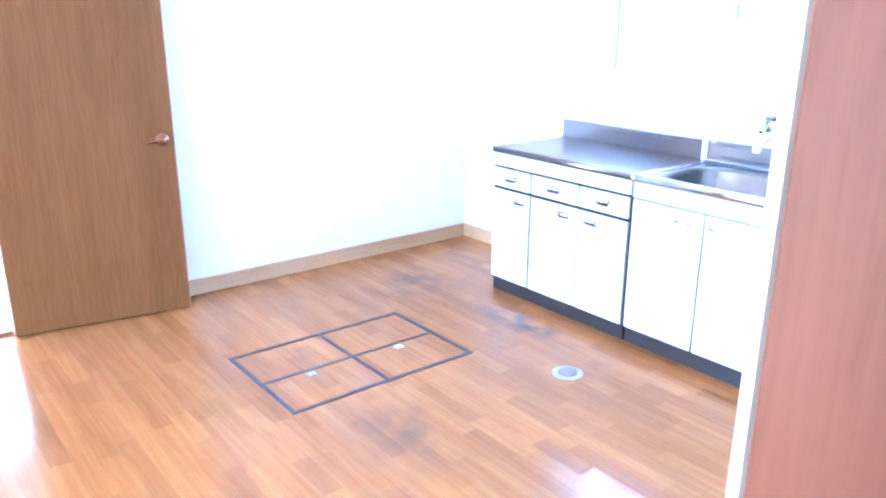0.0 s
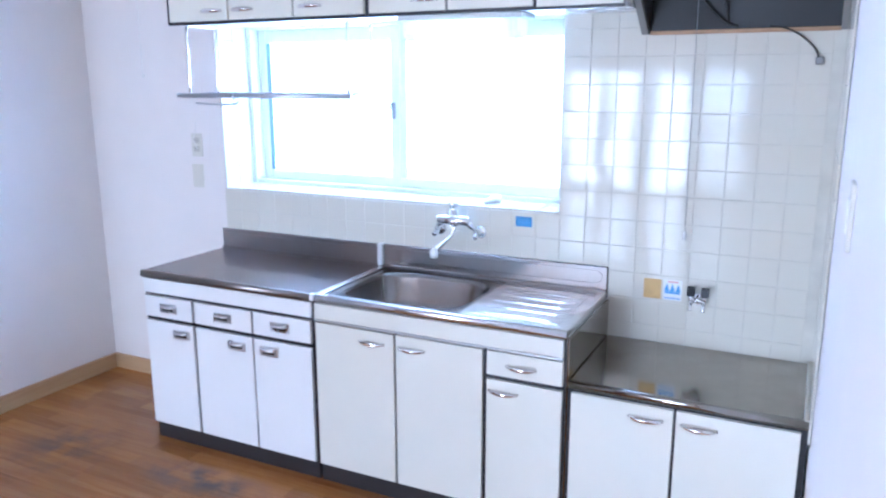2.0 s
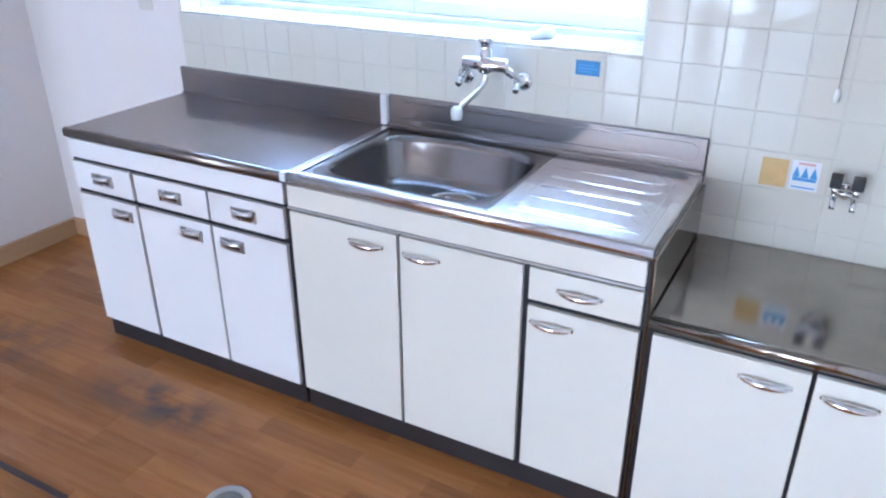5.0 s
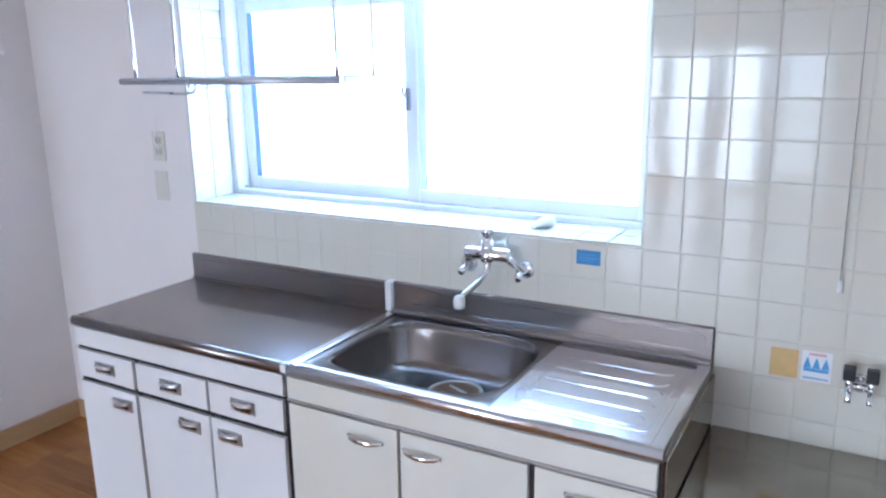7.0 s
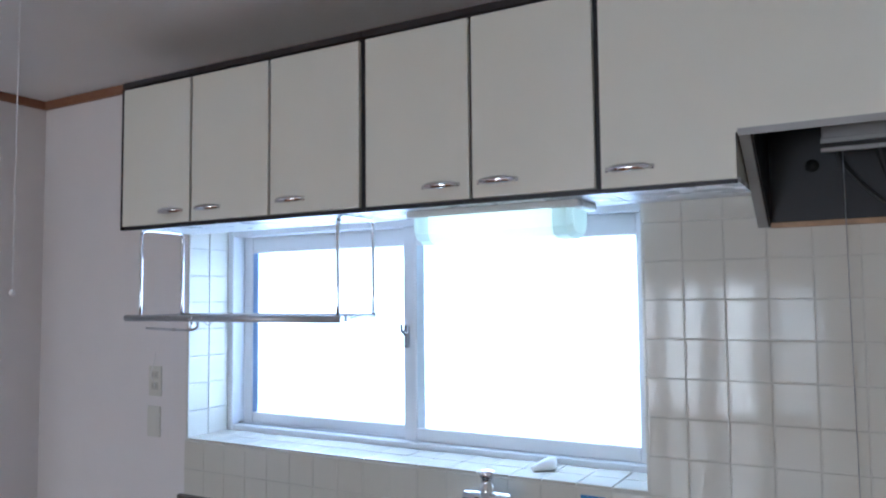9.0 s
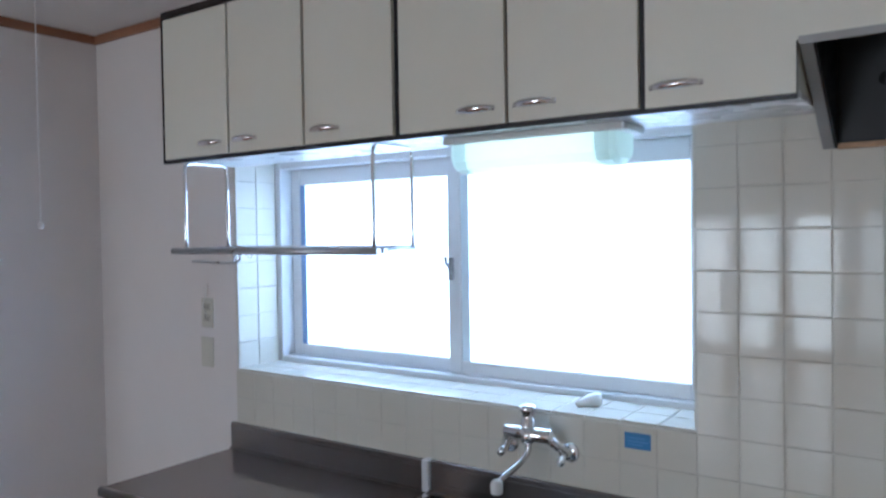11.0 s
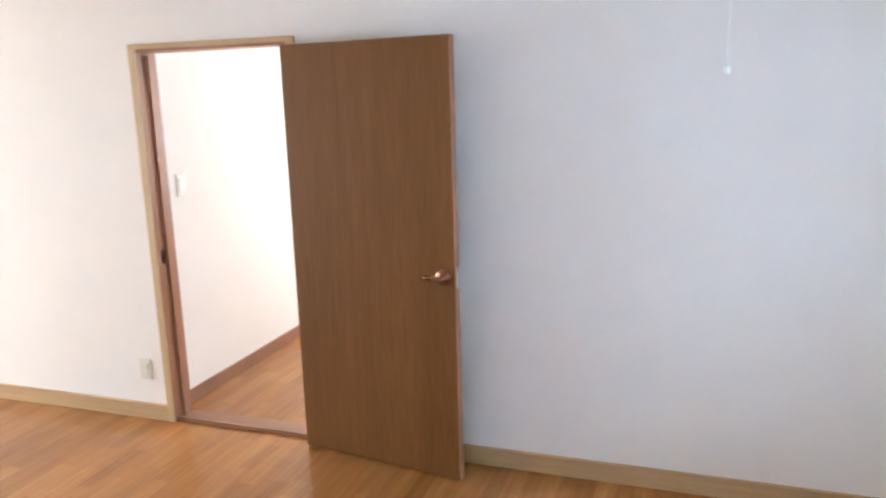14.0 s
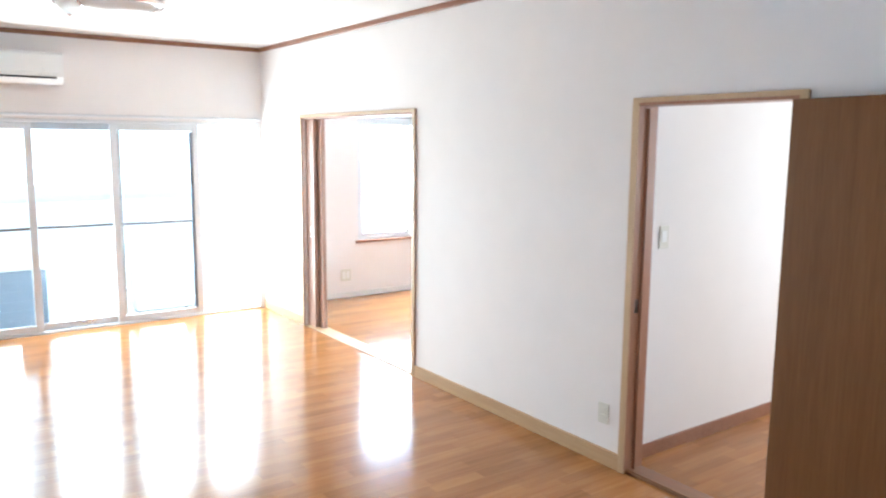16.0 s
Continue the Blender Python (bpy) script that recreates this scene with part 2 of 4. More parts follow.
HOOD_DARK = mat("fan_hood_black", (0.012, 0.011, 0.011), 0.35, 0.2, vary=0.5, scale=14)
HOOD_GREY = mat("fan_hood_grey_enamel", (0.33, 0.325, 0.31), 0.4, 0.3, vary=0.12)
STICK_BLUE = mat("blue_label", (0.03, 0.20, 0.48), 0.4)
STICK_BLUE2 = mat("light_blue_print", (0.10, 0.32, 0.66), 0.4)
STICK_TAN = mat("tan_label", (0.58, 0.40, 0.16), 0.6, vary=0.15, scale=40)
STICK_WHITE = mat("white_label", (0.75, 0.76, 0.78), 0.45)
STICK_RED = mat("pink_print", (0.62, 0.34, 0.34), 0.45)
RUBBER = mat("black_rubber", (0.02, 0.02, 0.02), 0.6)
CONCRETE = mat("balcony_concrete", (0.42, 0.42, 0.41), 0.85, vary=0.15, scale=6, bump=0.3)
GROUND = mat("far_ground", (0.66, 0.65, 0.62), 0.9, vary=0.2, scale=0.2)
OUTDOOR_METAL = mat("outdoor_unit_enamel", (0.72, 0.71, 0.67), 0.45, vary=0.04)
BIN_BLUE = mat("blue_grey_panel", (0.16, 0.19, 0.24), 0.5, vary=0.1)
LEAF = mat("leaf_green", (0.07, 0.11, 0.04), 0.6, vary=0.3, scale=3)
BARK = mat("bark", (0.12, 0.09, 0.06), 0.9, vary=0.3, scale=20, bump=0.5)
STEP_WOOD = wood("threshold_wood", (0.30, 0.14, 0.065), (0.22, 0.10, 0.045), "y", 0.35, 0.25)

# ---- making ----
ORIGIN = {}


def box(bm, x0, x1, y0, y1, z0, z1, bevel=0.0, seg=1):
    m = Matrix.Translation(((x0 + x1) / 2, (y0 + y1) / 2, (z0 + z1) / 2)) @ Matrix.Diagonal((x1 - x0, y1 - y0, z1 - z0, 1))
    g = bmesh.ops.create_cube(bm, size=1, matrix=m)
    if bevel:
        e = list({e for v in g["verts"] for e in v.link_edges})
        bmesh.ops.bevel(bm, geom=e, offset=bevel, segments=seg, profile=0.7, affect="EDGES")
    return bm


def rod(bm, points, r, seg=10, caps=True):
    """A round bar through the points, with mitred bends."""
    pts = [Vector(p) for p in points]
    rings = []
    side = None
    for i, p in enumerate(pts):
        a = (p - pts[i - 1]).normalized() if i else (pts[1] - p).normalized()
        b = (pts[i + 1] - p).normalized() if i + 1 < len(pts) else a
        d = (a + b).normalized()
        if side is None:
            side = d.cross(Vector((0, 0, 1)) if abs(d.z) < 0.9 else Vector((1, 0, 0))).normalized()
        side = (side - d * side.dot(d)).normalized()
        up = d.cross(side)
        k = r[i] if isinstance(r, (list, tuple)) else r
        rings.append([bm.verts.new(p + (side * math.cos(2 * math.pi * j / seg) + up * math.sin(2 * math.pi * j / seg)) * k) for j in range(seg)])
    for u, v in zip(rings, rings[1:]):
        for j in range(seg):
            f = bm.faces.new((u[j], u[(j + 1) % seg], v[(j + 1) % seg], v[j]))
            f.smooth = True
    if caps:
        bm.faces.new(rings[0][::-1])
        bm.faces.new(rings[-1])
    return bm


def curve_points(points, n=6):
    """Catmull-Rom through the points."""
    p = [Vector(q) for q in points]
    p = [p[0] * 2 - p[1]] + p + [p[-1] * 2 - p[-2]]
    out = []
    for i in range(1, len(p) - 2):
        for k in range(n):
            t = k / n
            a, b, c, d = p[i - 1], p[i], p[i + 1], p[i + 2]
            out.append(0.5 * (2 * b + (c - a) * t + (2 * a - 5 * b + 4 * c - d) * t * t + (3 * b - a - 3 * c + d) * t ** 3))
    out.append(p[-2])
    return out


def lathe(bm, profile, m, seg=24):
    """Turns (radius, height) pairs about the z axis of m."""
    rings = []
    for r, z in profile:
        if r < 1e-5:
            rings.append([bm.verts.new(m @ Vector((0, 0, z)))])
        else:
            rings.append([bm.verts.new(m @ Vector((r * math.cos(2 * math.pi * j / seg), r * math.sin(2 * math.pi * j / seg), z))) for j in range(seg)])
    for u, v in zip(rings, rings[1:]):
        for j in range(seg):
            k = (j + 1) % seg
            if len(u) == 1 and len(v) > 1:
                f = bm.faces.new((u[0], v[k], v[j]))
            elif len(v) == 1 and len(u) > 1:
                f = bm.faces.new((u[j], u[k], v[0]))
            elif len(u) > 1:
                f = bm.faces.new((u[j], u[k], v[k], v[j]))
            f.smooth = True
    bmesh.ops.recalc_face_normals(bm, faces=bm.faces)
    return bm


def to_mesh(name, bm, material):
    me = bpy.data.meshes.new(name)
    bm.normal_update()
    bm.to_mesh(me)
    bm.free()
    for mt in material if isinstance(material, (list, tuple)) else (material,):
        me.materials.append(mt)
    return me


def thing(name, base, label, category, group="", kind=""):
    ob = new(name)
    ob.location = base
    ob.empty_display_size = 0.1
    ORIGIN[ob.name] = Vector(base)
    return tagged(ob, label, category, group, kind)


def part(name, bm, material, parent, label=""):
    """One mesh under a thing or a part; the bmesh is in the place's own coordinates."""
    o = ORIGIN[parent.name]
    bmesh.ops.translate(bm, verts=bm.verts, vec=-o)
    ob = new(name, to_mesh(name, bm, material))
    ob.parent = parent
    ORIGIN[ob.name] = o
    return tagged(ob, label)


def solid(name, bm, material, label="", category="", kind="", group=""):
    """A thing or piece of the setting that is one mesh."""
    ob = new(name, to_mesh(name, bm, material))
    ORIGIN[ob.name] = Vector((0, 0, 0))
    return tagged(ob, label, category, group, kind)


def boxes(*rows):
    bm = bmesh.new()
    for r in rows:
        box(bm, *r)
    return bm


# ---- structure ----
H = 2.597
EAST = 3.745
SOUTH = -8.50
WEND = 2.84
P = 0.10606
PZ = 0.1062
WX0, WX1, WZ0, WZ1 = 0.942, 2.745, 1.136, 1.97


def setting(name, bm, material, label, category):
    return solid(name, bm, material, label, category, "structure")


wall_north = setting("wall_north", boxes((-0.12, WX0, 0, 0.34, 0, H), (WX1, EAST + 0.15, 0, 0.34, 0, H), (WX0, WX1, 0, 0.34, 0, WZ0), (WX0, WX1, 0, 0.34, WZ1, H)), WALLPAPER, "white papered kitchen wall with a wide window", "wall")
wall_west = setting("wall_west", boxes((-0.12, 0, -2.90, 0, 0, H), (-0.12, 0, -3.72, -2.90, 1.89, H), (-0.12, 0, -5.74, -3.72, 0, H), (-0.12, 0, -7.56, -5.74, 1.90, H), (-0.12, 0, SOUTH, -7.56, 0, H)), WALLPAPER, "long white papered wall with two doorways", "wall")
wall_east = setting("wall_east", boxes((EAST, EAST + 0.13, -2.832, 0, 0, H), (EAST, EAST + 0.13, -3.84, -2.832, 1.92, H), (EAST, EAST + 0.13, SOUTH, -3.84, 0, H)), WALLPAPER, "white papered wall with the entrance doorway", "wall")
wall_south = setting("wall_south", boxes((-3.5, -2.40, SOUTH - 0.16, SOUTH, 0, H), (-2.40, -1.08, SOUTH - 0.16, SOUTH, 0, 0.62), (-2.40, -1.08, SOUTH - 0.16, SOUTH, 1.95, H), (-1.08, 0.03, SOUTH - 0.16, SOUTH, 0, H), (0.03, WEND, SOUTH - 0.16, SOUTH, 1.87, H), (WEND, EAST + 0.13, SOUTH - 0.16, SOUTH, 0, H)), WALLPAPER, "white papered wall over the balcony windows", "wall")
ceiling = setting("ceiling", boxes((-3.5, 5.4, SOUTH - 0.16, 0.34, H, H + 0.12)), CEILING, "plain off-white papered ceiling", "ceiling")
# rooms beyond the doorways
wall_hall = setting("wall_hall", boxes((-3.2, -0.12, -3.92, -3.80, 0, H)), WALLPAPER, "white papered wall of the next room", "wall")
wall_hall_far = setting("wall_hall_far", boxes((-3.2, -3.08, -3.80, -3.2, 0, H), (-3.2, -3.08, -1.8, -1.4, 0, H), (-3.2, -3.08, -3.2, -1.8, 0, 0.8), (-3.2, -3.08, -3.2, -1.8, 2.1, H), (-3.2, -0.12, -1.4, -1.28, 0, H)), WALLPAPER, "white papered walls of the next room", "wall")
wall_side_room = setting("wall_side_room", boxes((-3.5, -3.38, SOUTH, -3.92, 0, H)), WALLPAPER, "white papered wall of the side room", "wall")
wall_entry = setting("wall_entry", boxes((EAST + 0.13, 5.3, -4.4, -4.28, 0, H), (5.28, 5.4, -4.28, -2.5, 0, H), (EAST + 0.13, 5.28, -2.5, -2.38, 0, H)), WALLPAPER, "white papered walls of the entrance hall", "wall")

# skirting boards
setting("baseboard_west", boxes((0, 0.012, -2.87, -0.012, 0.0, 0.078, 0.002), (0, 0.018, -2.87, -0.018, 0.078, 0.090, 0.002), (0, 0.012, -5.70, -3.755, 0.0, 0.078, 0.002), (0, 0.018, -5.70, -3.755, 0.078, 0.090, 0.002), (0, 0.012, SOUTH, -7.60, 0.0, 0.085, 0.002)), BASE_WOOD, "pale oak skirting board along the wall", "skirting board")
setting("baseboard_north", boxes((0.0, 0.925, -0.012, 0, 0.0, 0.078, 0.002), (0.0, 0.925, -0.018, 0, 0.078, 0.090, 0.002)), BASE_WOOD_X, "pale oak skirting board beside the cabinets", "skirting board")
setting("baseboard_east", boxes((EAST - 0.012, EAST, -2.81, -0.60, 0.0, 0.085, 0.002), (EAST - 0.012, EAST, SOUTH, -3.88, 0.0, 0.085, 0.002)), BASE_WOOD, "pale oak skirting board by the entrance", "skirting board")
setting("baseboard_hall", boxes((-3.08, -0.135, -3.80, -3.788, 0, 0.078, 0.002)), CORNICE, "brown skirting board in the next room", "skirting board")
setting("baseboard_side_room", boxes((-3.38, -0.12, SOUTH, SOUTH + 0.012, 0, 0.06, 0.002)), PLASTIC_W, "white skirting board of the side room", "skirting board")
setting("trim_cornice", boxes((0, 0.022, SOUTH, 0, 2.559, H, 0.003), (0.022, 0.93, -0.022, 0, 2.559, H, 0.003), (0.022, EAST - 0.022, SOUTH, SOUTH + 0.022, 2.559, H, 0.003), (EAST - 0.022, EAST, SOUTH, 0, 2.559, H, 0.003), (0.93, EAST - 0.022, -0.022, 0, 2.559, H, 0.003)), CORNICE, "narrow brown wooden cornice under the ceiling", "cornice")


def door_frame(name, y0, y1, top, label):
    """A lining round a doorway in the west wall, with a pale front edge."""
    f = thing(name, (0, (y0 + y1) / 2, 0), label, "door frame", kind="structure")
    w = 0.036
    for ya, yb in ((y0, y0 + w), (y1 - w, y1)):
        part("jamb", boxes((-0.135, 0.008, ya, yb, 0, top - w, 0.002)), JAMB, f)
        part("edge", boxes((0.008, 0.016, ya - 0.002, yb + 0.002 if ya == y0 else yb, 0, top, 0.002)), JAMB_EDGE, f, "pale front edge")
    part("lintel", boxes((-0.135, 0.008, y0, y1, top - w, top, 0.002)), JAMB, f)
    part("edge", boxes((0.008, 0.017, y0, y1, top - w * 0.6, top + 0.002, 0.002)), JAMB_EDGE, f, "pale front edge")
    return f


door_1 = door_frame("door_1", -3.752, -2.862, 1.922, "brown wooden door lining with a pale edge")
part("threshold", boxes((-0.13, -0.005, -3.72, -2.9, 0.0, 0.012, 0.002), (-0.03, -0.012, -3.72, -2.9, 0.012, 0.020, 0.002)), STEP_WOOD, door_1)
part("stop", boxes((-0.075, -0.055, -3.72, -3.70, 0.012, 1.874, 0.002)), JAMB, door_1)
part("strike_plate", boxes((-0.045, -0.02, -3.7205, -3.716, 0.85, 0.92)), ALU_GREY, door_1, "small metal strike plate")
door_2 = door_frame("door_2", -7.60, -5.70, 1.93, "brown wooden lining of a wide sliding doorway")
part("threshold", boxes((-0.13, -0.002, -7.564, -5.736, 0.0, 0.010, 0.002)), BASE_WOOD, door_2, "pale sliding door track")
entry = thing("door_3", (EAST, -3.4, 0), "reddish wooden lining of the entrance doorway", "door frame", kind="structure")
for ya, yb in ((-3.85, -3.81), (-2.852, -2.812)):
    part("jamb", boxes((EAST + 0.003, EAST + 0.15, ya, yb, 0, 1.90, 0.003)), ENTRY_JAMB, entry)
    part("edge", boxes((EAST - 0.013, EAST + 0.003, ya, yb, 0, 1.94, 0.003)), ENTRY_EDGE, entry, "pale front edge")
part("lintel", boxes((EAST + 0.003, EAST + 0.15, -3.85, -2.812, 1.90, 1.94, 0.003)), ENTRY_JAMB, entry)

# ---- windows ----
def sash(parent, x0, x1, y0, y1, z0, z1, stile, rail, pane_mat, material, mid=None, head=None, shade=False):
    head = head or rail
    part("sash_frame", boxes((x0, x0 + stile, y0, y1, z0, z1, 0.003), (x1 - stile, x1, y0, y1, z0, z1, 0.003), (x0 + stile, x1 - stile, y0 + 0.002, y1 - 0.002, z0, z0 + rail, 0.003), (x0 + stile, x1 - stile, y0 + 0.002, y1 - 0.002, z1 - head, z1, 0.003)), material, parent)
    if mid:
        part("mid_rail", boxes((x0 + stile, x1 - stile, y0 + 0.004, y1 - 0.004, mid - 0.012, mid + 0.012, 0.002)), PLASTIC_GREY, parent, "dark thin middle rail")
    yc = (y0 + y1) / 2
    p = part("pane", boxes((x0 + stile, x1 - stile, yc - 0.002, yc + 0.002, z0 + rail, z1 - head)), pane_mat, parent)
    p.visible_shadow = shade
    return p


kw = thing("window_1", (1.85, 0.25, WZ0), "white aluminium sliding window with frosted panes", "window", kind="structure")
part("outer_frame", boxes((WX0, WX0 + 0.035, 0.21, 0.33, WZ0, WZ1, 0.003), (WX1 - 0.035, WX1, 0.21, 0.33, WZ0, WZ1, 0.003), (WX0 + 0.035, WX1 - 0.035, 0.21, 0.33, WZ0 + 0.004, WZ0 + 0.03, 0.003), (WX0 + 0.035, WX1 - 0.035, 0.21, 0.33, WZ1 - 0.03, WZ1, 0.003)), ALU, kw)
part("track", boxes((WX0 + 0.035, WX1 - 0.035, 0.245, 0.250, WZ0 + 0.03, WZ0 + 0.038), (WX0 + 0.035, WX1 - 0.035, 0.285, 0.290, WZ0 + 0.03, WZ0 + 0.038)), ALU_GREY, kw)
sash(kw, WX0 + 0.035, 1.85, 0.275, 0.30, WZ0 + 0.03, WZ1 - 0.03, 0.046, 0.046, FROSTED, ALU, None, 0.066, True)
sash(kw, 1.80, WX1 - 0.035, 0.235, 0.262, WZ0 + 0.03, WZ1 - 0.03, 0.052, 0.048, FROSTED, ALU, None, 0.070, True)
# outer frame's shadow on the frosted glass, painted as a blue strip
part("pane_shade", boxes((WX0 + 0.081, WX0 + 0.108, 0.279, 0.2845, WZ0 + 0.077, WZ1 - 0.097)), mat("pane_shade_blue", (0.24, 0.36, 0.60), 0.4, vary=0.1), kw, "painted blue shade along the frosted pane")
# the outer sash dimly showing through the glass, painted as a pale strip
part("pane_shade", boxes((1.853, 1.884, 0.2425, 0.2462, WZ0 + 0.079, WZ1 - 0.101)), mat("pane_shade_pale", (0.70, 0.80, 0.86), 0.4, vary=0.1), kw, "painted pale shade where the sashes overlap")
bm = boxes((1.808, 1.828, 0.219, 0.235, 1.50, 1.58, 0.004))
rod(bm, [(1.815, 0.222, 1.545), (1.806, 0.212, 1.56), (1.806, 0.210, 1.585)], 0.006)
part("latch", bm, PLASTIC_GREY, kw, "grey crescent latch")

bw = thing("window_2", (1.85, SOUTH - 0.08, 0), "white aluminium balcony sliding window, one side open", "window", kind="structure")
part("outer_frame", boxes((0.03, 0.06, SOUTH - 0.15, SOUTH - 0.01, 0, 1.87, 0.003), (WEND - 0.03, WEND, SOUTH - 0.15, SOUTH - 0.01, 0, 1.87, 0.003), (0.06, WEND - 0.03, SOUTH - 0.15, SOUTH - 0.01, 1.84, 1.87, 0.003), (0.06, WEND - 0.03, SOUTH - 0.15, SOUTH - 0.01, -0.01, 0.02, 0.003)), ALU, bw)
for i, (xa, xb) in enumerate(((0.625, 1.422), (1.325, 2.10), (2.04, WEND - 0.03))):
    ya = SOUTH - 0.06 - 0.04 * (i % 2)
    sash(bw, xa, xb, ya, ya + 0.032, 0.02, 1.84, 0.060, 0.06, GLASS, ALU_GREY if i % 2 else ALU, 0.932)
part("seal", boxes((0.686, 0.716, SOUTH - 0.056, SOUTH - 0.032, 0.085, 1.775, 0.002)), BIN_BLUE, bw, "dark seal along the open sash")
part("curtain_rail", boxes((0.03, WEND, SOUTH + 0.002, SOUTH + 0.03, 1.895, 1.915, 0.003)), ALU, bw, "thin curtain rail under the wall")

sw = thing("window_3", (-1.74, SOUTH - 0.08, 0.62), "white side-room window with a wooden sill", "window", kind="structure")
part("outer_frame", boxes((-2.40, -2.365, SOUTH - 0.13, SOUTH - 0.01, 0.62, 1.95, 0.003), (-1.115, -1.08, SOUTH - 0.13, SOUTH - 0.01, 0.62, 1.95, 0.003), (-2.365, -1.115, SOUTH - 0.13, SOUTH - 0.01, 0.62, 0.65, 0.003), (-2.365, -1.115, SOUTH - 0.13, SOUTH - 0.01, 1.92, 1.95, 0.003)), ALU, sw)
sash(sw, -2.365, -1.72, SOUTH - 0.09, SOUTH - 0.06, 0.65, 1.92, 0.04, 0.045, FROSTED, ALU)
sash(sw, -1.76, -1.115, SOUTH - 0.05, SOUTH - 0.02, 0.65, 1.92, 0.04, 0.045, FROSTED, ALU)
part("window_sill", boxes((-2.43, -1.05, SOUTH - 0.02, SOUTH + 0.035, 0.60, 0.622, 0.003)), JAMB, sw, "brown wooden sill")
part("curtain_rail", boxes((-2.45, -1.02, SOUTH + 0.002, SOUTH + 0.03, 1.955, 1.97, 0.003)), PLASTIC_GREY, sw)
hw = thing("window_4", (-3.14, -2.5, 0.8), "white aluminium window of the next room", "window", kind="structure")
part("outer_frame", boxes((-3.18, -3.09, -3.2, -3.16, 0.8, 2.1, 0.003), (-3.18, -3.09, -1.84, -1.8, 0.8, 2.1, 0.003), (-3.18, -3.09, -3.16, -1.84, 0.8, 0.84, 0.003), (-3.18, -3.09, -3.16, -1.84, 2.06, 2.1, 0.003)), ALU, hw)
part("pane", boxes((-3.145, -3.14, -3.16, -1.84, 0.84, 2.06)), FROSTED, hw).visible_shadow = False


# ---- kitchen units ----
# shade inside the handle's hollow, put into a flat inlay's colour
HANDLE_HOLLOW_SHADE = mat("handle_hollow_shade", (0.13, 0.13, 0.135), 0.3, 0.9, vary=0.2)


def cup_handle(parent, x, y, z):
    """A chrome finger plate with a hood; a dark inlay paints the hollow's shade."""
    bm = boxes((x - 0.05, x + 0.05, y - 0.004, y, z - 0.021, z + 0.021, 0.0015))
    n = len(bm.faces)
    pts = [(x - 0.038 + 0.0095 * i, y - 0.004 - 0.013 * math.sin(math.pi * i / 8) ** 0.6, z + 0.010) for i in range(9)]
    rod(bm, pts, 0.0085, 8)
    k = len(bm.faces)
    box(bm, x - 0.031, x + 0.031, y - 0.0052, y - 0.0035, z - 0.011, z + 0.003)
    bm.faces.ensure_lookup_table()
    for f in bm.faces[k:]:
        f.material_index = 1
    return part("handle", bm, (HANDLE, HANDLE_HOLLOW_SHADE), parent, "chrome finger-plate handle")


def arch_handle(parent, x, y, z):
    """A flat chrome bow handle."""
    bm = bmesh.new()
    n = 12
    pts, rad = [], []
    for i in range(n + 1):
        u = -1 + 2 * i / n
        pts.append((x + 0.056 * u, y - 0.003 - 0.017 * (1 - u * u) ** 0.8, z))
        rad.append(0.004 + 0.0065 * (1 - u * u) ** 0.6)
    rod(bm, pts, rad, 10)
    box(bm, x - 0.060, x - 0.046, y - 0.006, y, z - 0.006, z + 0.006, 0.002)
    box(bm, x + 0.046, x + 0.060, y - 0.006, y, z - 0.006, z + 0.006, 0.002)
    return part("handle", bm, CHROME, parent, "chrome bow handle")


FRONT = -0.568


def front(kind, unit, x0, x1, z0, z1, material, y=FRONT, gap=0.005):
    return part(kind, boxes((x0 + gap, x1 - gap, y - 0.018, y, z0 + gap, z1 - gap, 0.0015)), material, unit)


def base_unit(label, x0, x1, top, material, carcass=None):
    u = thing("base_cabinet", (x0, -0.3, 0), label, "cabinet", "kitchen base units")
    part("body", boxes((x0, x1, FRONT + 0.004, -0.012, 0.075, carcass or top)), material, u)
    part("plinth", boxes((x0 + 0.004, x1 - 0.004, -0.566, -0.04, 0.0, 0.075)), TOEKICK, u, "dark plinth")
    return u


u1 = base_unit("white laminate base cabinet with three drawers and doors", 0.934, 1.884, 0.80, CAB_COOL)
part("edging", boxes((0.934, 1.884, FRONT - 0.004, FRONT + 0.004, 0.075, 0.80)), BLACK, u1, "black edging strips")
front("apron", u1, 0.934, 1.884, 0.727, 0.803, CAB_COOL)
for i, (xa, xb, hx, dx) in enumerate(((0.934, 1.228, 1.083, 1.153), (1.234, 1.568, 1.403, 1.476), (1.568, 1.878, 1.716, 1.652))):
    d = front("drawer", u1, xa, xb, 0.612, 0.722, CAB_COOL)
    cup_handle(d, hx, FRONT - 0.018, 0.666)
    d = front("door", u1, xa, xb, 0.08, 0.603, CAB_COOL)
    cup_handle(d, dx, FRONT - 0.018, 0.549)

u2 = base_unit("cream laminate sink cabinet with two doors and drawer", 1.890, 2.955, 0.80, CAB_WARM, 0.60)
part("edging", boxes((1.884, 2.958, FRONT - 0.004, FRONT + 0.004, 0.075, 0.80)), BLACK, u2, "black edging strips")
part("side_panel", boxes((2.9555, 2.966, FRONT + 0.004, -0.012, 0.0, 0.80, 0.002)), STEEL_STAIN, u2, "stained steel side panel")
front("apron", u2, 1.890, 2.955, 0.727, 0.803, CAB_WARM)
part("trim_strip", boxes((1.894, 2.951, FRONT - 0.0215, FRONT - 0.012, 0.7245, 0.7315, 0.001)), ALU_GREY, u2, "bright aluminium strip under the apron")
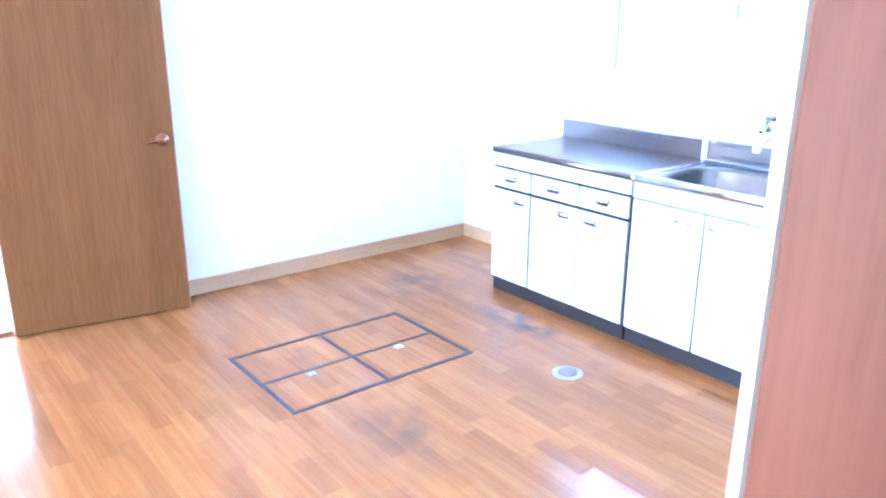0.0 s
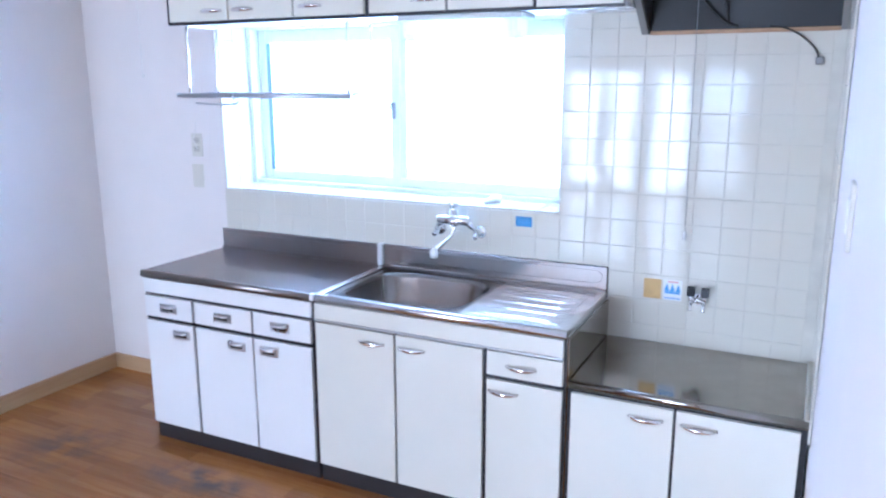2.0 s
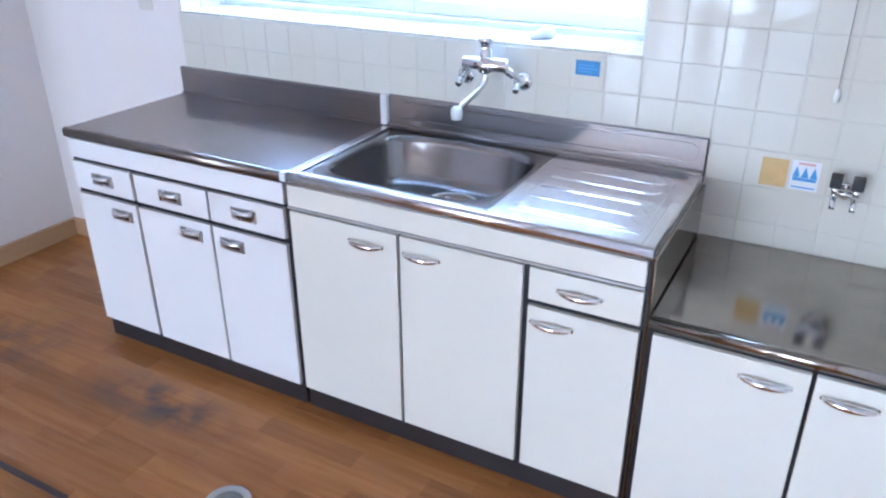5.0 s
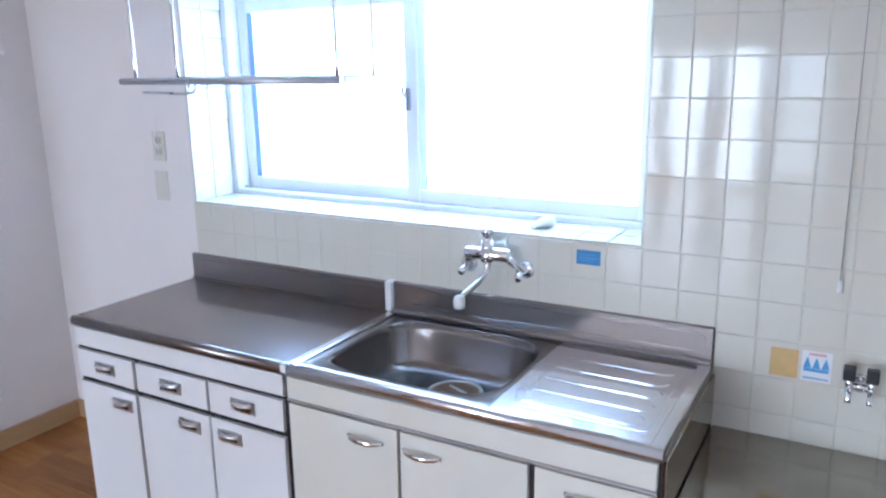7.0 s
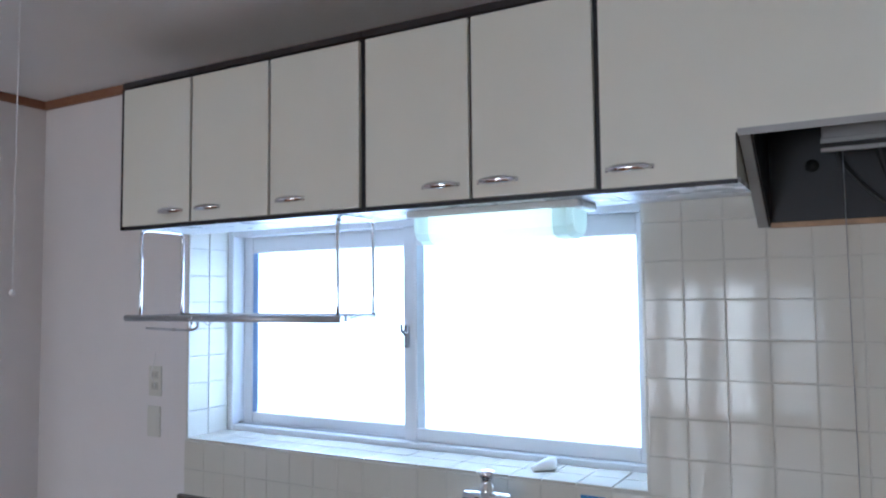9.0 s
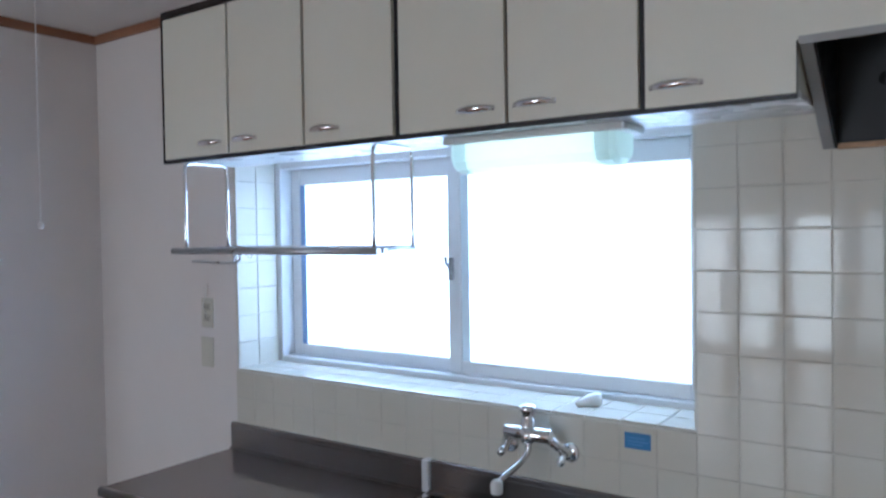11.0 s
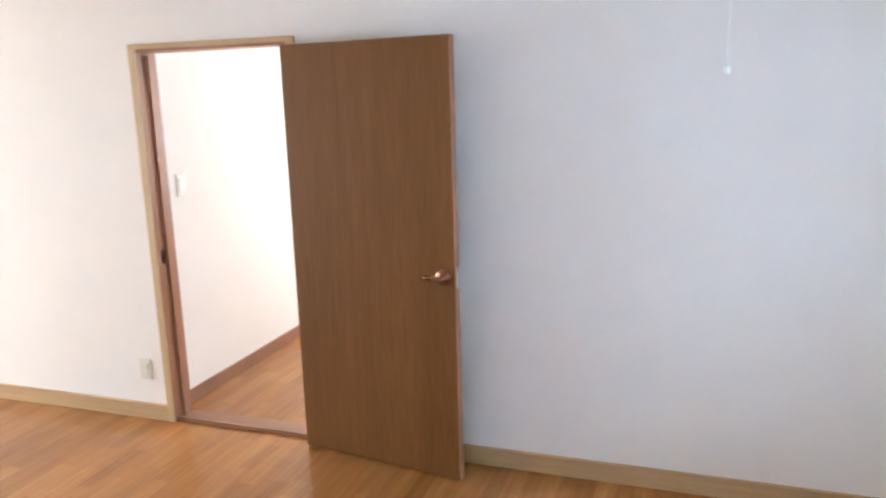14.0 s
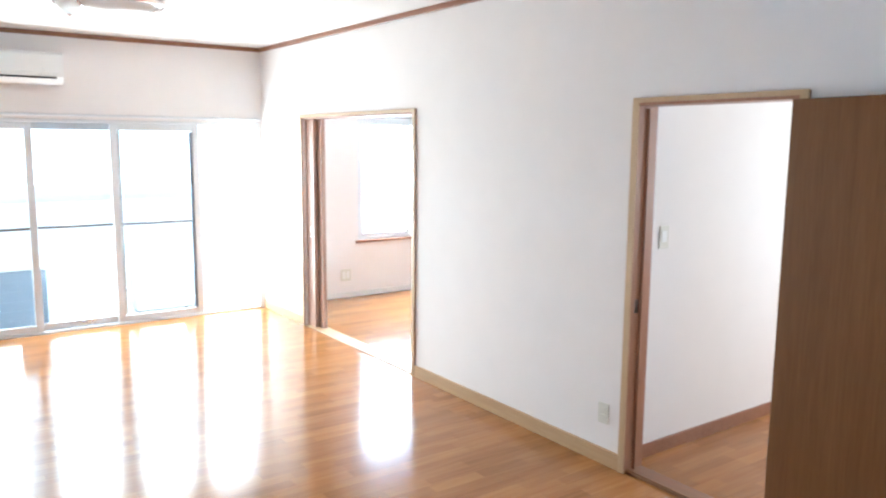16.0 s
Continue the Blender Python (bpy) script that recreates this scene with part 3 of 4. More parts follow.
for xa, xb, hx in ((1.893, 2.272, 2.166), (2.272, 2.648, 2.346)):
    d = front("door", u2, xa, xb, 0.08, 0.722, CAB_WARM)
    arch_handle(d, hx, FRONT - 0.018, 0.669)
d = front("drawer", u2, 2.656, 2.955, 0.620, 0.722, CAB_WARM)
arch_handle(d, 2.796, FRONT - 0.018, 0.669)
d = front("door", u2, 2.656, 2.955, 0.08, 0.612, CAB_WARM)
arch_handle(d, 2.728, FRONT - 0.018, 0.564)

u3 = base_unit("low cream laminate stove cabinet with two doors", 2.972, EAST - 0.012, 0.622, CAB_WARM)
part("edging", boxes((2.968, EAST - 0.006, FRONT - 0.004, FRONT + 0.004, 0.075, 0.622)), BLACK, u3, "black edging strips")
for xa, xb, hx in ((2.978, 3.338, 3.243), (3.338, EAST - 0.022, 3.417)):
    d = front("door", u3, xa, xb, 0.08, 0.617, CAB_WARM)
    arch_handle(d, hx, FRONT - 0.018, 0.566)


# ---- steel tops ----
def loop_points(cx, cy, hx, hy, power, n):
    out = []
    for i in range(n):
        a = 2 * math.pi * i / n
        c, s = math.cos(a), math.sin(a)
        out.append((cx + hx * math.copysign(abs(c) ** (2 / power), c), cy + hy * math.copysign(abs(s) ** (2 / power), s)))
    return out


def loft(bm, loops, cap=True):
    rings = [[bm.verts.new(p) for p in l] for l in loops]
    n = len(rings[0])
    for u, v in zip(rings, rings[1:]):
        for j in range(n):
            bm.faces.new((u[j], u[(j + 1) % n], v[(j + 1) % n], v[j])).smooth = True
    if cap:
        bm.faces.new(rings[-1])
    return rings


def edge_roll(bm, x0, x1, y, top, drop):
    """The rounded front lip of a steel top."""
    prof = [(y + 0.02, top - 0.001), (y + 0.006, top + 0.0035), (y - 0.003, top + 0.002), (y - 0.009, top - 0.006), (y - 0.008, top - drop), (y - 0.003, top - drop - 0.003), (y + 0.02, top - drop)]
    a = [bm.verts.new((x0, p[0], p[1])) for p in prof]
    b = [bm.verts.new((x1, p[0], p[1])) for p in prof]
    for i in range(len(prof) - 1):
        bm.faces.new((a[i], a[i + 1], b[i + 1], b[i])).smooth = True
    bm.faces.new(a[::-1])
    bm.faces.new(b)


top1 = thing("worktop", (1.4, -0.3, 0.80), "brushed stainless steel worktop with low upstand", "worktop")
part("surface", boxes((0.926, 1.882, -0.572, -0.026, 0.803, 0.829)), STEEL, top1)
bm = bmesh.new()
edge_roll(bm, 0.924, 1.882, -0.578, 0.829, 0.026)
part("front_edge", bm, LIP_STEEL, top1, "dull darkened steel lip")
part("upstand", boxes((0.922, 1.880, -0.026, -0.006, 0.803, 0.932, 0.003)), STEEL, top1)
part("upstand_panel", boxes((0.95, 1.862, -0.0285, -0.0255, 0.842, 0.912, 0.001)), STEEL, top1)
part("upstand_fillet", boxes((0.922, 1.880, -0.034, -0.0255, 0.8285, 0.836, 0.002)), STEEL, top1)

sink = thing("kitchen_sink", (2.42, -0.3, 0.80), "stainless steel sink with ribbed draining board", "sink")
bm = bmesh.new()
N = 64
cx, cy = 2.215, -0.285
z = 0.829
loops = []
for hx, hy, pw, zz in ((0.303, 0.262, 300, z - 0.0055), (0.299, 0.257, 40, z - 0.0050), (0.287, 0.232, 4.2, z - 0.0055), (0.281, 0.226, 4.0, z - 0.010), (0.276, 0.220, 3.9, z - 0.030), (0.266, 0.208, 3.9, z - 0.132), (0.250, 0.192, 4.0, z - 0.155), (0.225, 0.168, 3.6, z - 0.163), (0.07, 0.07, 2.0, z - 0.167)):
    loops.append([(px, py, zz) for px, py in loop_points(cx, cy, hx, hy, pw, N)])
loft(bm, loops)
part("basin", bm, BASIN_STEEL_SHADED, sink, "deep rounded steel basin")
part("left_rim", boxes((1.884, 1.913, -0.572, -0.026, 0.803, z + 0.003, 0.002)), SINK_STEEL, sink)
part("draining_board", boxes((2.517, 2.925, -0.572, -0.026, 0.803, z - 0.006, 0.001)), SINK_STEEL, sink, "ribbed steel draining board")
part("front_rim", boxes((1.913, 2.517, -0.572, -0.547, 0.803, z + 0.001)), SINK_STEEL, sink)
part("right_rim", boxes((2.925, 2.957, -0.572, -0.026, 0.803, z + 0.003, 0.003)), SINK_STEEL, sink)
part("drainer_panel", boxes((2.562, 2.902, -0.502, -0.072, z - 0.008, z - 0.0042, 0.0025, 2)), SINK_STEEL, sink)


def drainer_pad(y, half, x0, x1, top):
    """A flat raised pad that swells towards its rounded outer end."""
    bm = bmesh.new()
    n = 8
    out = [(x0, y - half * 0.8), (x1 - half, y - half)]
    out += [(x1 - half + half * math.sin(math.pi * k / n), y - half * math.cos(math.pi * k / n)) for k in range(1, n)]
    out += [(x1 - half, y + half), (x0, y + half * 0.8)]
    mid = [(x0 + (px - x0) * 0.985, y + (py - y) * 0.80) for px, py in out]
    loft(bm, [[(px, py, top - 0.0046 + 0.0010 * (px > x0 + 0.1)) for px, py in out], [(px, py, top - 0.0010 * (px < x0 + 0.1)) for px, py in mid]])
    bmesh.ops.recalc_face_normals(bm, faces=bm.faces)
    return bm


for i in range(5):
    part("rib", drainer_pad(-0.452 + i * 0.083, 0.036, 2.575, 2.886, z - 0.0012), SINK_STEEL, sink)
bm = bmesh.new()
edge_roll(bm, 1.886, 2.960, -0.578, z + 0.001, 0.026)
part("front_edge", bm, SINK_STEEL, sink)
bm = boxes((1.886, 2.957, -0.024, -0.006, 0.803, 0.936, 0.003), (1.886, 2.957, -0.040, -0.024, 0.829, 0.842, 0.004))
rod(bm, [(1.95, -0.0245, 0.862), (2.90, -0.0245, 0.862), (2.93, -0.0245, 0.872), (2.935, -0.0245, 0.905), (2.915, -0.0245, 0.918), (1.95, -0.0245, 0.918)], 0.0016, 6)
part("upstand", bm, STEEL, sink)
part("joint_strip", boxes((1.872, 1.898, -0.041, -0.004, 0.834, 0.938, 0.003)), ALU, sink, "pale joint strip between the tops")
part("joint_cap", boxes((1.874, 1.896, -0.590, -0.565, 0.806, 0.834, 0.003)), ALU, sink)
bm = bmesh.new()
lathe(bm, [(0.088, 0.0), (0.088, 0.007), (0.080, 0.010), (0.076, 0.007)], Matrix.Translation((2.235, -0.205, 0.664)), 32)
s = part("strainer", bm, PLASTIC_W, sink, "white strainer rim")
bm = bmesh.new()
lathe(bm, [(0.0, 0.008), (0.06, 0.0085), (0.076, 0.007), (0.077, 0.004)], Matrix.Translation((2.235, -0.205, 0.664)), 32)
part("strainer_lid", bm, mat("brown_rubber_lid", (0.20, 0.13, 0.075), 0.5, vary=0.1), sink, "brown rubber strainer lid")
bm = bmesh.new()
for i in range(9):
    box(bm, 2.200 + i * 0.0085, 2.206 + i * 0.0085, -0.182 - 0.0035 * i + 0.004 * (i % 2), -0.170 - 0.0035 * i, 0.672, 0.6735)
part("lettering", bm, STICK_WHITE, sink, "unreadable pale lettering")

top2 = thing("stove_top", (3.33, -0.3, 0.62), "stained stainless steel stove shelf", "worktop")
part("surface", boxes((2.968, EAST - 0.008, -0.566, -0.010, 0.624, 0.645, 0.002)), STEEL_STAIN, top2)
bm = bmesh.new()
edge_roll(bm, 2.968, EAST - 0.008, -0.570, 0.646, 0.024)
part("front_edge", bm, STEEL_STAIN, top2)
part("wall_strip", boxes((EAST - 0.022, EAST - 0.008, -0.57, -0.012, 0.645, 0.654, 0.003)), PLASTIC_CREAM, top2, "yellowed sealing strip")

# ---- upper cabinets ----
UF = -0.302
UZ0, UZ1 = 1.937, 2.445


def upper_unit(label, x0, x1):
    u = thing("wall_cabinet", ((x0 + x1) / 2, -0.15, UZ0), label, "cabinet", "wall cabinets")
    part("body", boxes((x0, x1, UF + 0.003, -0.003, UZ0 + 0.012, UZ1)), CAB_UPPER, u)
    part("underside", boxes((x0, x1, UF + 0.003, -0.003, UZ0, UZ0 + 0.012)), UNDERSIDE, u, "white underside")
    part("edging", boxes((x0, x1, UF - 0.004, UF + 0.003, UZ0 - 0.006, UZ1)), BLACK, u, "black edging strips")
    part("top_rail", boxes((x0, x1, UF - 0.022, UF + 0.02, UZ1, UZ1 + 0.022, 0.002)), TOEKICK, u, "dark brown top rail")
    return u


def upper_door(u, x0, x1, hx):
    d = front("door", u, x0, x1, UZ0 + 0.002, UZ1, CAB_UPPER, UF, 0.005)
    arch_handle(d, hx, UF - 0.018, 1.985)


w1 = upper_unit("cream laminate wall cabinet with three doors", 0.954, 2.014)
for xa, xb, hx in ((0.954, 1.304, 1.211), (1.304, 1.654, 1.386), (1.654, 2.006, 1.742)):
    upper_door(w1, xa, xb, hx)
part("side_edging", boxes((0.9505, 0.9535, UF - 0.019, UF + 0.004, UZ0 - 0.006, UZ1)), BLACK, w1, "black edging strip")
w2 = upper_unit("cream laminate wall cabinet over the window", 2.016, 2.722)
for xa, xb, hx in ((2.020, 2.368, 2.276), (2.368, 2.716, 2.448)):
    upper_door(w2, xa, xb, hx)
w3 = thing("wall_cabinet", (3.2, -0.15, UZ0), "cream laminate wall cabinet beside the fan hood", "cabinet", "wall cabinets")
part("body", boxes((2.724, 3.040, UF + 0.003, -0.003, UZ0 + 0.012, UZ1), (3.040, EAST - 0.004, UF + 0.003, -0.003, 2.16, UZ1)), CAB_UPPER, w3)
part("underside", boxes((2.724, 3.040, UF + 0.003, -0.003, UZ0, UZ0 + 0.012)), UNDERSIDE, w3, "white underside")
part("edging", boxes((2.722, 3.040, UF - 0.004, UF + 0.003, UZ0 - 0.006, UZ1)), BLACK, w3, "black edging strips")
part("top_rail", boxes((2.724, EAST - 0.004, UF - 0.022, UF + 0.02, UZ1, UZ1 + 0.022, 0.002)), TOEKICK, w3, "dark brown top rail")
bm = bmesh.new()
outline = [(2.728, UZ0 + 0.004), (3.040, UZ0 + 0.004), (3.040, 2.045), (EAST - 0.006, 2.045), (EAST - 0.006, UZ1 - 0.002), (2.728, UZ1 - 0.002)]
f = bm.faces.new([bm.verts.new((px, UF, pz)) for px, pz in outline])
g = bmesh.ops.extrude_face_region(bm, geom=[f])
bmesh.ops.translate(bm, verts=[v for v in g["geom"] if isinstance(v, bmesh.types.BMVert)], vec=(0, -0.018, 0))
bmesh.ops.recalc_face_normals(bm, faces=bm.faces)
d = part("door", bm, CAB_UPPER, w3)
arch_handle(d, 2.798, UF - 0.018, 1.985)

hood = thing("fan_hood", (3.37, -0.15, 1.85), "black fan hood recess with grey rim", "range hood")
HL, HR = 3.045, EAST - 0.010


def slanted_side(x0, x1):
    bm = bmesh.new()
    prof = [(UF - 0.016, 2.045), (UF - 0.016, 2.16), (-0.004, 2.16), (-0.004, 1.853), (-0.020, 1.850)]
    a = [bm.verts.new((x0, p[0], p[1])) for p in prof]
    b = [bm.verts.new((x1, p[0], p[1])) for p in prof]
    n = len(prof)
    bm.faces.new(a)
    bm.faces.new(b[::-1])
    for i in range(n):
        bm.faces.new((a[i], b[i], b[(i + 1) % n], a[(i + 1) % n]))
    bmesh.ops.recalc_face_normals(bm, faces=bm.faces)
    return bm


part("side", slanted_side(HL, HL + 0.024), HOOD_GREY, hood, "grey enamel side")
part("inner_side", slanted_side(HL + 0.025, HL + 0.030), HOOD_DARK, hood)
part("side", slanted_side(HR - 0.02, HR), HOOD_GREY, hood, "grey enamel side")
part("back", boxes((HL + 0.03, HR - 0.02, -0.012, -0.007, 1.862, 2.15)), mat("fan_hood_back", (0.011, 0.012, 0.014), 0.5, 0.1, vary=0.35, scale=9), hood, "dull near-black back plate")
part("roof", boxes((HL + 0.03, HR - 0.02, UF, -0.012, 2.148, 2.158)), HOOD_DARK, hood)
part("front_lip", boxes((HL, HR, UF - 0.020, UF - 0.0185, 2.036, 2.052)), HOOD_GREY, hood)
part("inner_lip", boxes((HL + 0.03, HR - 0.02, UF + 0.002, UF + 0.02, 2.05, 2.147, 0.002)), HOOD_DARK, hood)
fan_box = part("fan_box", boxes((3.206, HR - 0.03, -0.18, -0.014, 2.030, 2.147, 0.004)), HOOD_GREY, hood, "grey fan housing")
part("rail", boxes((3.204, HR - 0.03, -0.188, -0.181, 2.024, 2.036, 0.002), (3.204, HR - 0.03, -0.188, -0.181, 2.003, 2.013, 0.002)), HOOD_GREY, fan_box)
part("slot", boxes((3.206, HR - 0.03, -0.180, -0.176, 2.004, 2.0295)), HOOD_DARK, fan_box)
part("bottom_rim", boxes((HL + 0.03, HR - 0.02, -0.022, -0.006, 1.848, 1.862, 0.002)), mat("rusty_rim", (0.42, 0.27, 0.15), 0.6, vary=0.3, scale=25), hood, "rust-stained bottom rim")
bm = bmesh.new()
lathe(bm, [(0.0, 0.0), (0.014, 0.0), (0.016, 0.006), (0.0, 0.008)], Matrix.Translation((HL + 0.13, -0.013, 2.0)) @ Matrix.Rotation(radians(90), 4, "X"), 12)
part("knob", bm, HOOD_DARK, hood)
bm = bmesh.new()
rod(bm, curve_points([(HL + 0.20, -0.05, 2.13), (HL + 0.19, -0.035, 2.02), (HL + 0.24, -0.03, 1.94), (HL + 0.30, -0.03, 1.885), (HL + 0.34, -0.025, 1.870)]), 0.0045, 8)
part("cable", bm, RUBBER, hood, "black looping cable")
bm = bmesh.new()
rod(bm, curve_points([(HL + 0.275, -0.06, 2.05), (HL + 0.285, -0.04, 1.99), (HL + 0.30, -0.03, 1.93), (HL + 0.305, -0.025, 1.875)]), [0.010 - 0.0004 * i for i in range(19)], 8)
part("cable", bm, RUBBER, hood, "black looping cable")
bm = bmesh.new()
rod(bm, [(3.245, -0.045, 2.06), (3.247, -0.030, 1.6), (3.250, -0.024, 1.11)], 0.0012, 6)
c = part("pull_cord", bm, PLASTIC_GREY, hood, "thin grey pull cord")
bm = bmesh.new()
lathe(bm, [(0.0, 0.0), (0.006, 0.002), (0.0075, 0.02), (0.005, 0.034), (0.0, 0.036)], Matrix.Translation((3.250, -0.022, 1.076)), 12)
part("pull_knob", bm, PLASTIC_W, c, "small white pull knob")

# ---- kitchen light under the wall cabinet ----
kl = thing("kitchen_light", (2.3, -0.12, 1.9), "white strip light with milky cover", "light fixture")
part("base", boxes((2.09, 2.63, -0.205, -0.055, 1.917, 1.937, 0.004)), PLASTIC_W, kl)
prof = [(-0.200, 1.917), (-0.199, 1.868), (-0.186, 1.846), (-0.160, 1.838), (-0.100, 1.838), (-0.074, 1.846), (-0.061, 1.868), (-0.060, 1.917)]


def cover_piece(stations):
    """A stretch of the trough-shaped cover between (x, scale) stations."""
    bm = bmesh.new()
    rings = [[bm.verts.new((px, -0.13 + (p[0] + 0.13) * k, 1.917 + (p[1] - 1.917) * k)) for p in prof] for px, k in stations]
    for a, b in zip(rings, rings[1:]):
        for i in range(len(prof) - 1):
            bm.faces.new((a[i], a[i + 1], b[i + 1], b[i]))
    for ring, (px, k) in zip(rings, stations):
        if k < 1:
            bm.faces.new(ring)
    bmesh.ops.recalc_face_normals(bm, faces=bm.faces)
    return bm


part("cover", cover_piece([(2.165, 1.0), (2.55, 1.0)]), LAMP_COVER, kl, "milky acrylic cover")
END_GREEN = milky("green_tinted_acrylic", (0.82, 0.89, 0.82), 0.75)
part("end_cap", cover_piece([(2.108, 0.82), (2.125, 1.0), (2.165, 1.0)]), END_GREEN, kl, "greenish end of the cover")
part("end_cap", cover_piece([(2.55, 1.0), (2.59, 1.0), (2.606, 0.82)]), END_GREEN, kl, "greenish end of the cover")

# ---- hanging dish rack ----
rack = thing("dish_rack", (1.4, -0.13, 1.62), "chrome dish rack hanging under the wall cabinet", "dish rack")
RF, RB, RZ = -0.282, -0.095, 1.617
for xx in (1.018, 1.896):
    bm = bmesh.new()
    rod(bm, curve_points([(xx, RF, RZ), (xx, RF, 1.80), (xx, RF, 1.905), (xx, RF + 0.012, 1.928), (xx, RF + 0.035, 1.932), (xx, -0.19, 1.932), (xx, RB - 0.035, 1.932), (xx, RB - 0.012, 1.928), (xx, RB, 1.905), (xx, RB, 1.80), (xx, RB, RZ)], 4), 0.0065, 10)
    part("hanger", bm, CHROME, rack, "bent chrome tube hanger")
bm = bmesh.new()
rod(bm, [(0.940, RF, RZ), (1.912, RF, RZ)], 0.0115, 12)
part("front_bar", bm, ALU_GREY, rack, "thick grey front bar")
bm = bmesh.new()
rod(bm, [(1.000, RB, RZ + 0.008), (1.910, RB, RZ + 0.008)], 0.007, 10)
part("back_bar", bm, CHROME, rack)
for k in range(4):
    bm = bmesh.new()
    yy = RF + 0.03 + 0.043 * k
    rod(bm, [(1.005, yy, RZ + 0.006), (1.905, yy, RZ + 0.006)], 0.003, 6)
    part("wire", bm, CHROME, rack)
for xx in (1.005, 1.902):
    bm = bmesh.new()
    rod(bm, [(xx, RF, RZ + 0.004), (xx, RB, RZ + 0.006)], 0.006, 8)
    box(bm, xx - 0.010, xx + 0.010, RF + 0.02, RF + 0.045, RZ - 0.008, RZ + 0.010, 0.002)
    part("end_bar", bm, ALU_GREY, rack)
bm = bmesh.new()
rod(bm, curve_points([(1.305, RF, RZ - 0.012), (1.302, RF, RZ - 0.03), (1.280, RF, RZ - 0.038), (1.230, RF, RZ - 0.040), (1.050, RF, RZ - 0.036)]), 0.0045, 8)
rod(bm, [(1.275, RF, RZ - 0.012), (1.273, RF, RZ - 0.036)], 0.004, 8)
part("towel_bar", bm, HANDLE, rack, "grey towel rod under the bar")
bm = bmesh.new()
rod(bm, curve_points([(1.330, RF, RZ - 0.008), (1.348, RF, RZ - 0.022), (1.365, RF, RZ - 0.016), (1.365, RF, RZ - 0.004)]), 0.002, 6)
part("hook", bm, CHROME, rack)

# ---- tap ----
tap = thing("wall_tap", (2.285, -0.01, 1.08), "chrome wall mixer tap with swivel spout", "tap")
TX, TY, TZ = 2.285, -0.075, 1.088
bm = bmesh.new()
rod(bm, [(TX - 0.075, TY, TZ), (TX - 0.071, TY, TZ), (TX + 0.071, TY, TZ), (TX + 0.075, TY, TZ)], [0.017, 0.021, 0.021, 0.017], 16)
rod(bm, [(TX, TY, TZ - 0.026), (TX, TY, TZ - 0.022), (TX, TY, TZ + 0.022)], [0.018, 0.024, 0.024], 16)
part("body", bm, CHROME, tap)
bm = bmesh.new()
lathe(bm, [(0.022, 0.0), (0.022, 0.03), (0.018, 0.034), (0.018, 0.05), (0.023, 0.054), (0.024, 0.068), (0.018, 0.074), (0.0, 0.075)], Matrix.Translation((TX, TY, TZ + 0.01)), 20)
k = part("knob", bm, CHROME, tap, "round chrome control knob")
for sx in (-1, 1):
    bm = bmesh.new()
    rod(bm, [(TX + sx * 0.059, TY, TZ - 0.004), (TX + sx * 0.080, TY + 0.02, TZ - 0.030), (TX + sx * 0.097, -0.03, TZ - 0.052), (TX + sx * 0.099, -0.008, TZ - 0.056)], [0.014, 0.012, 0.014, 0.014], 14)
    leg = part("supply_leg", bm, CHROME, tap)
    bm = bmesh.new()
    lathe(bm, [(0.0, 0.0), (0.029, 0.0), (0.029, 0.004), (0.02, 0.010), (0.0, 0.010)], Matrix.Translation((TX + sx * 0.099, -0.0065, TZ - 0.056)) @ Matrix.Rotation(radians(90), 4, "X"), 20)
    part("flange", bm, CHROME, leg)
    bm = bmesh.new()
    rod(bm, [(TX + sx * 0.091, -0.035, TZ - 0.05), (TX + sx * 0.097, -0.062, TZ - 0.068), (TX + sx * 0.099, -0.072, TZ - 0.074)], [0.011, 0.013, 0.010], 12)
    part("stop_screw", bm, CHROME, leg)
bm = bmesh.new()
rod(bm, curve_points([(TX, TY, TZ - 0.02), (TX, TY - 0.003, TZ - 0.05), (TX - 0.006, TY - 0.02, TZ - 0.07), (TX - 0.02, TY - 0.06, TZ - 0.092), (TX - 0.036, TY - 0.10, TZ - 0.115)]), 0.0095, 12)
sp = part("spout", bm, CHROME, tap)
bm = bmesh.new()
lathe(bm, [(0.0, 0.0), (0.016, 0.001), (0.018, 0.012), (0.018, 0.03), (0.011, 0.040), (0.0, 0.041)], Matrix.Translation((TX - 0.041, TY - 0.112, TZ - 0.150)), 16)
part("spout_tip", bm, PLASTIC_W, sp, "white plastic spout tip")

# ---- small things on the kitchen wall ----
st = thing("blue_sticker", (2.585, -0.009, 1.09), "small faded blue sticker on the tiles", "sticker", "stickers on the tiles")
part("paper", boxes((2.548, 2.622, -0.0098, -0.009, 1.072, 1.116)), STICK_BLUE, st)
part("print", boxes((2.556, 2.614, -0.0102, -0.0098, 1.090, 1.094), (2.556, 2.600, -0.0102, -0.0098, 1.082, 1.085), (2.556, 2.606, -0.0102, -0.0098, 1.100, 1.103)), STICK_BLUE2, st)
st = thing("tan_sticker", (3.137, -0.009, 0.87), "square tan paper sticker on the tiles", "sticker", "stickers on the tiles")
part("paper", boxes((3.103, 3.172, -0.0098, -0.009, 0.826, 0.906, 0.0003)), STICK_TAN, st)
st = thing("notice_sticker", (3.215, -0.009, 0.87), "white sticker with three blue flames", "sticker", "stickers on the tiles")
part("paper", boxes((3.180, 3.252, -0.0098, -0.009, 0.826, 0.909)), STICK_WHITE, st)
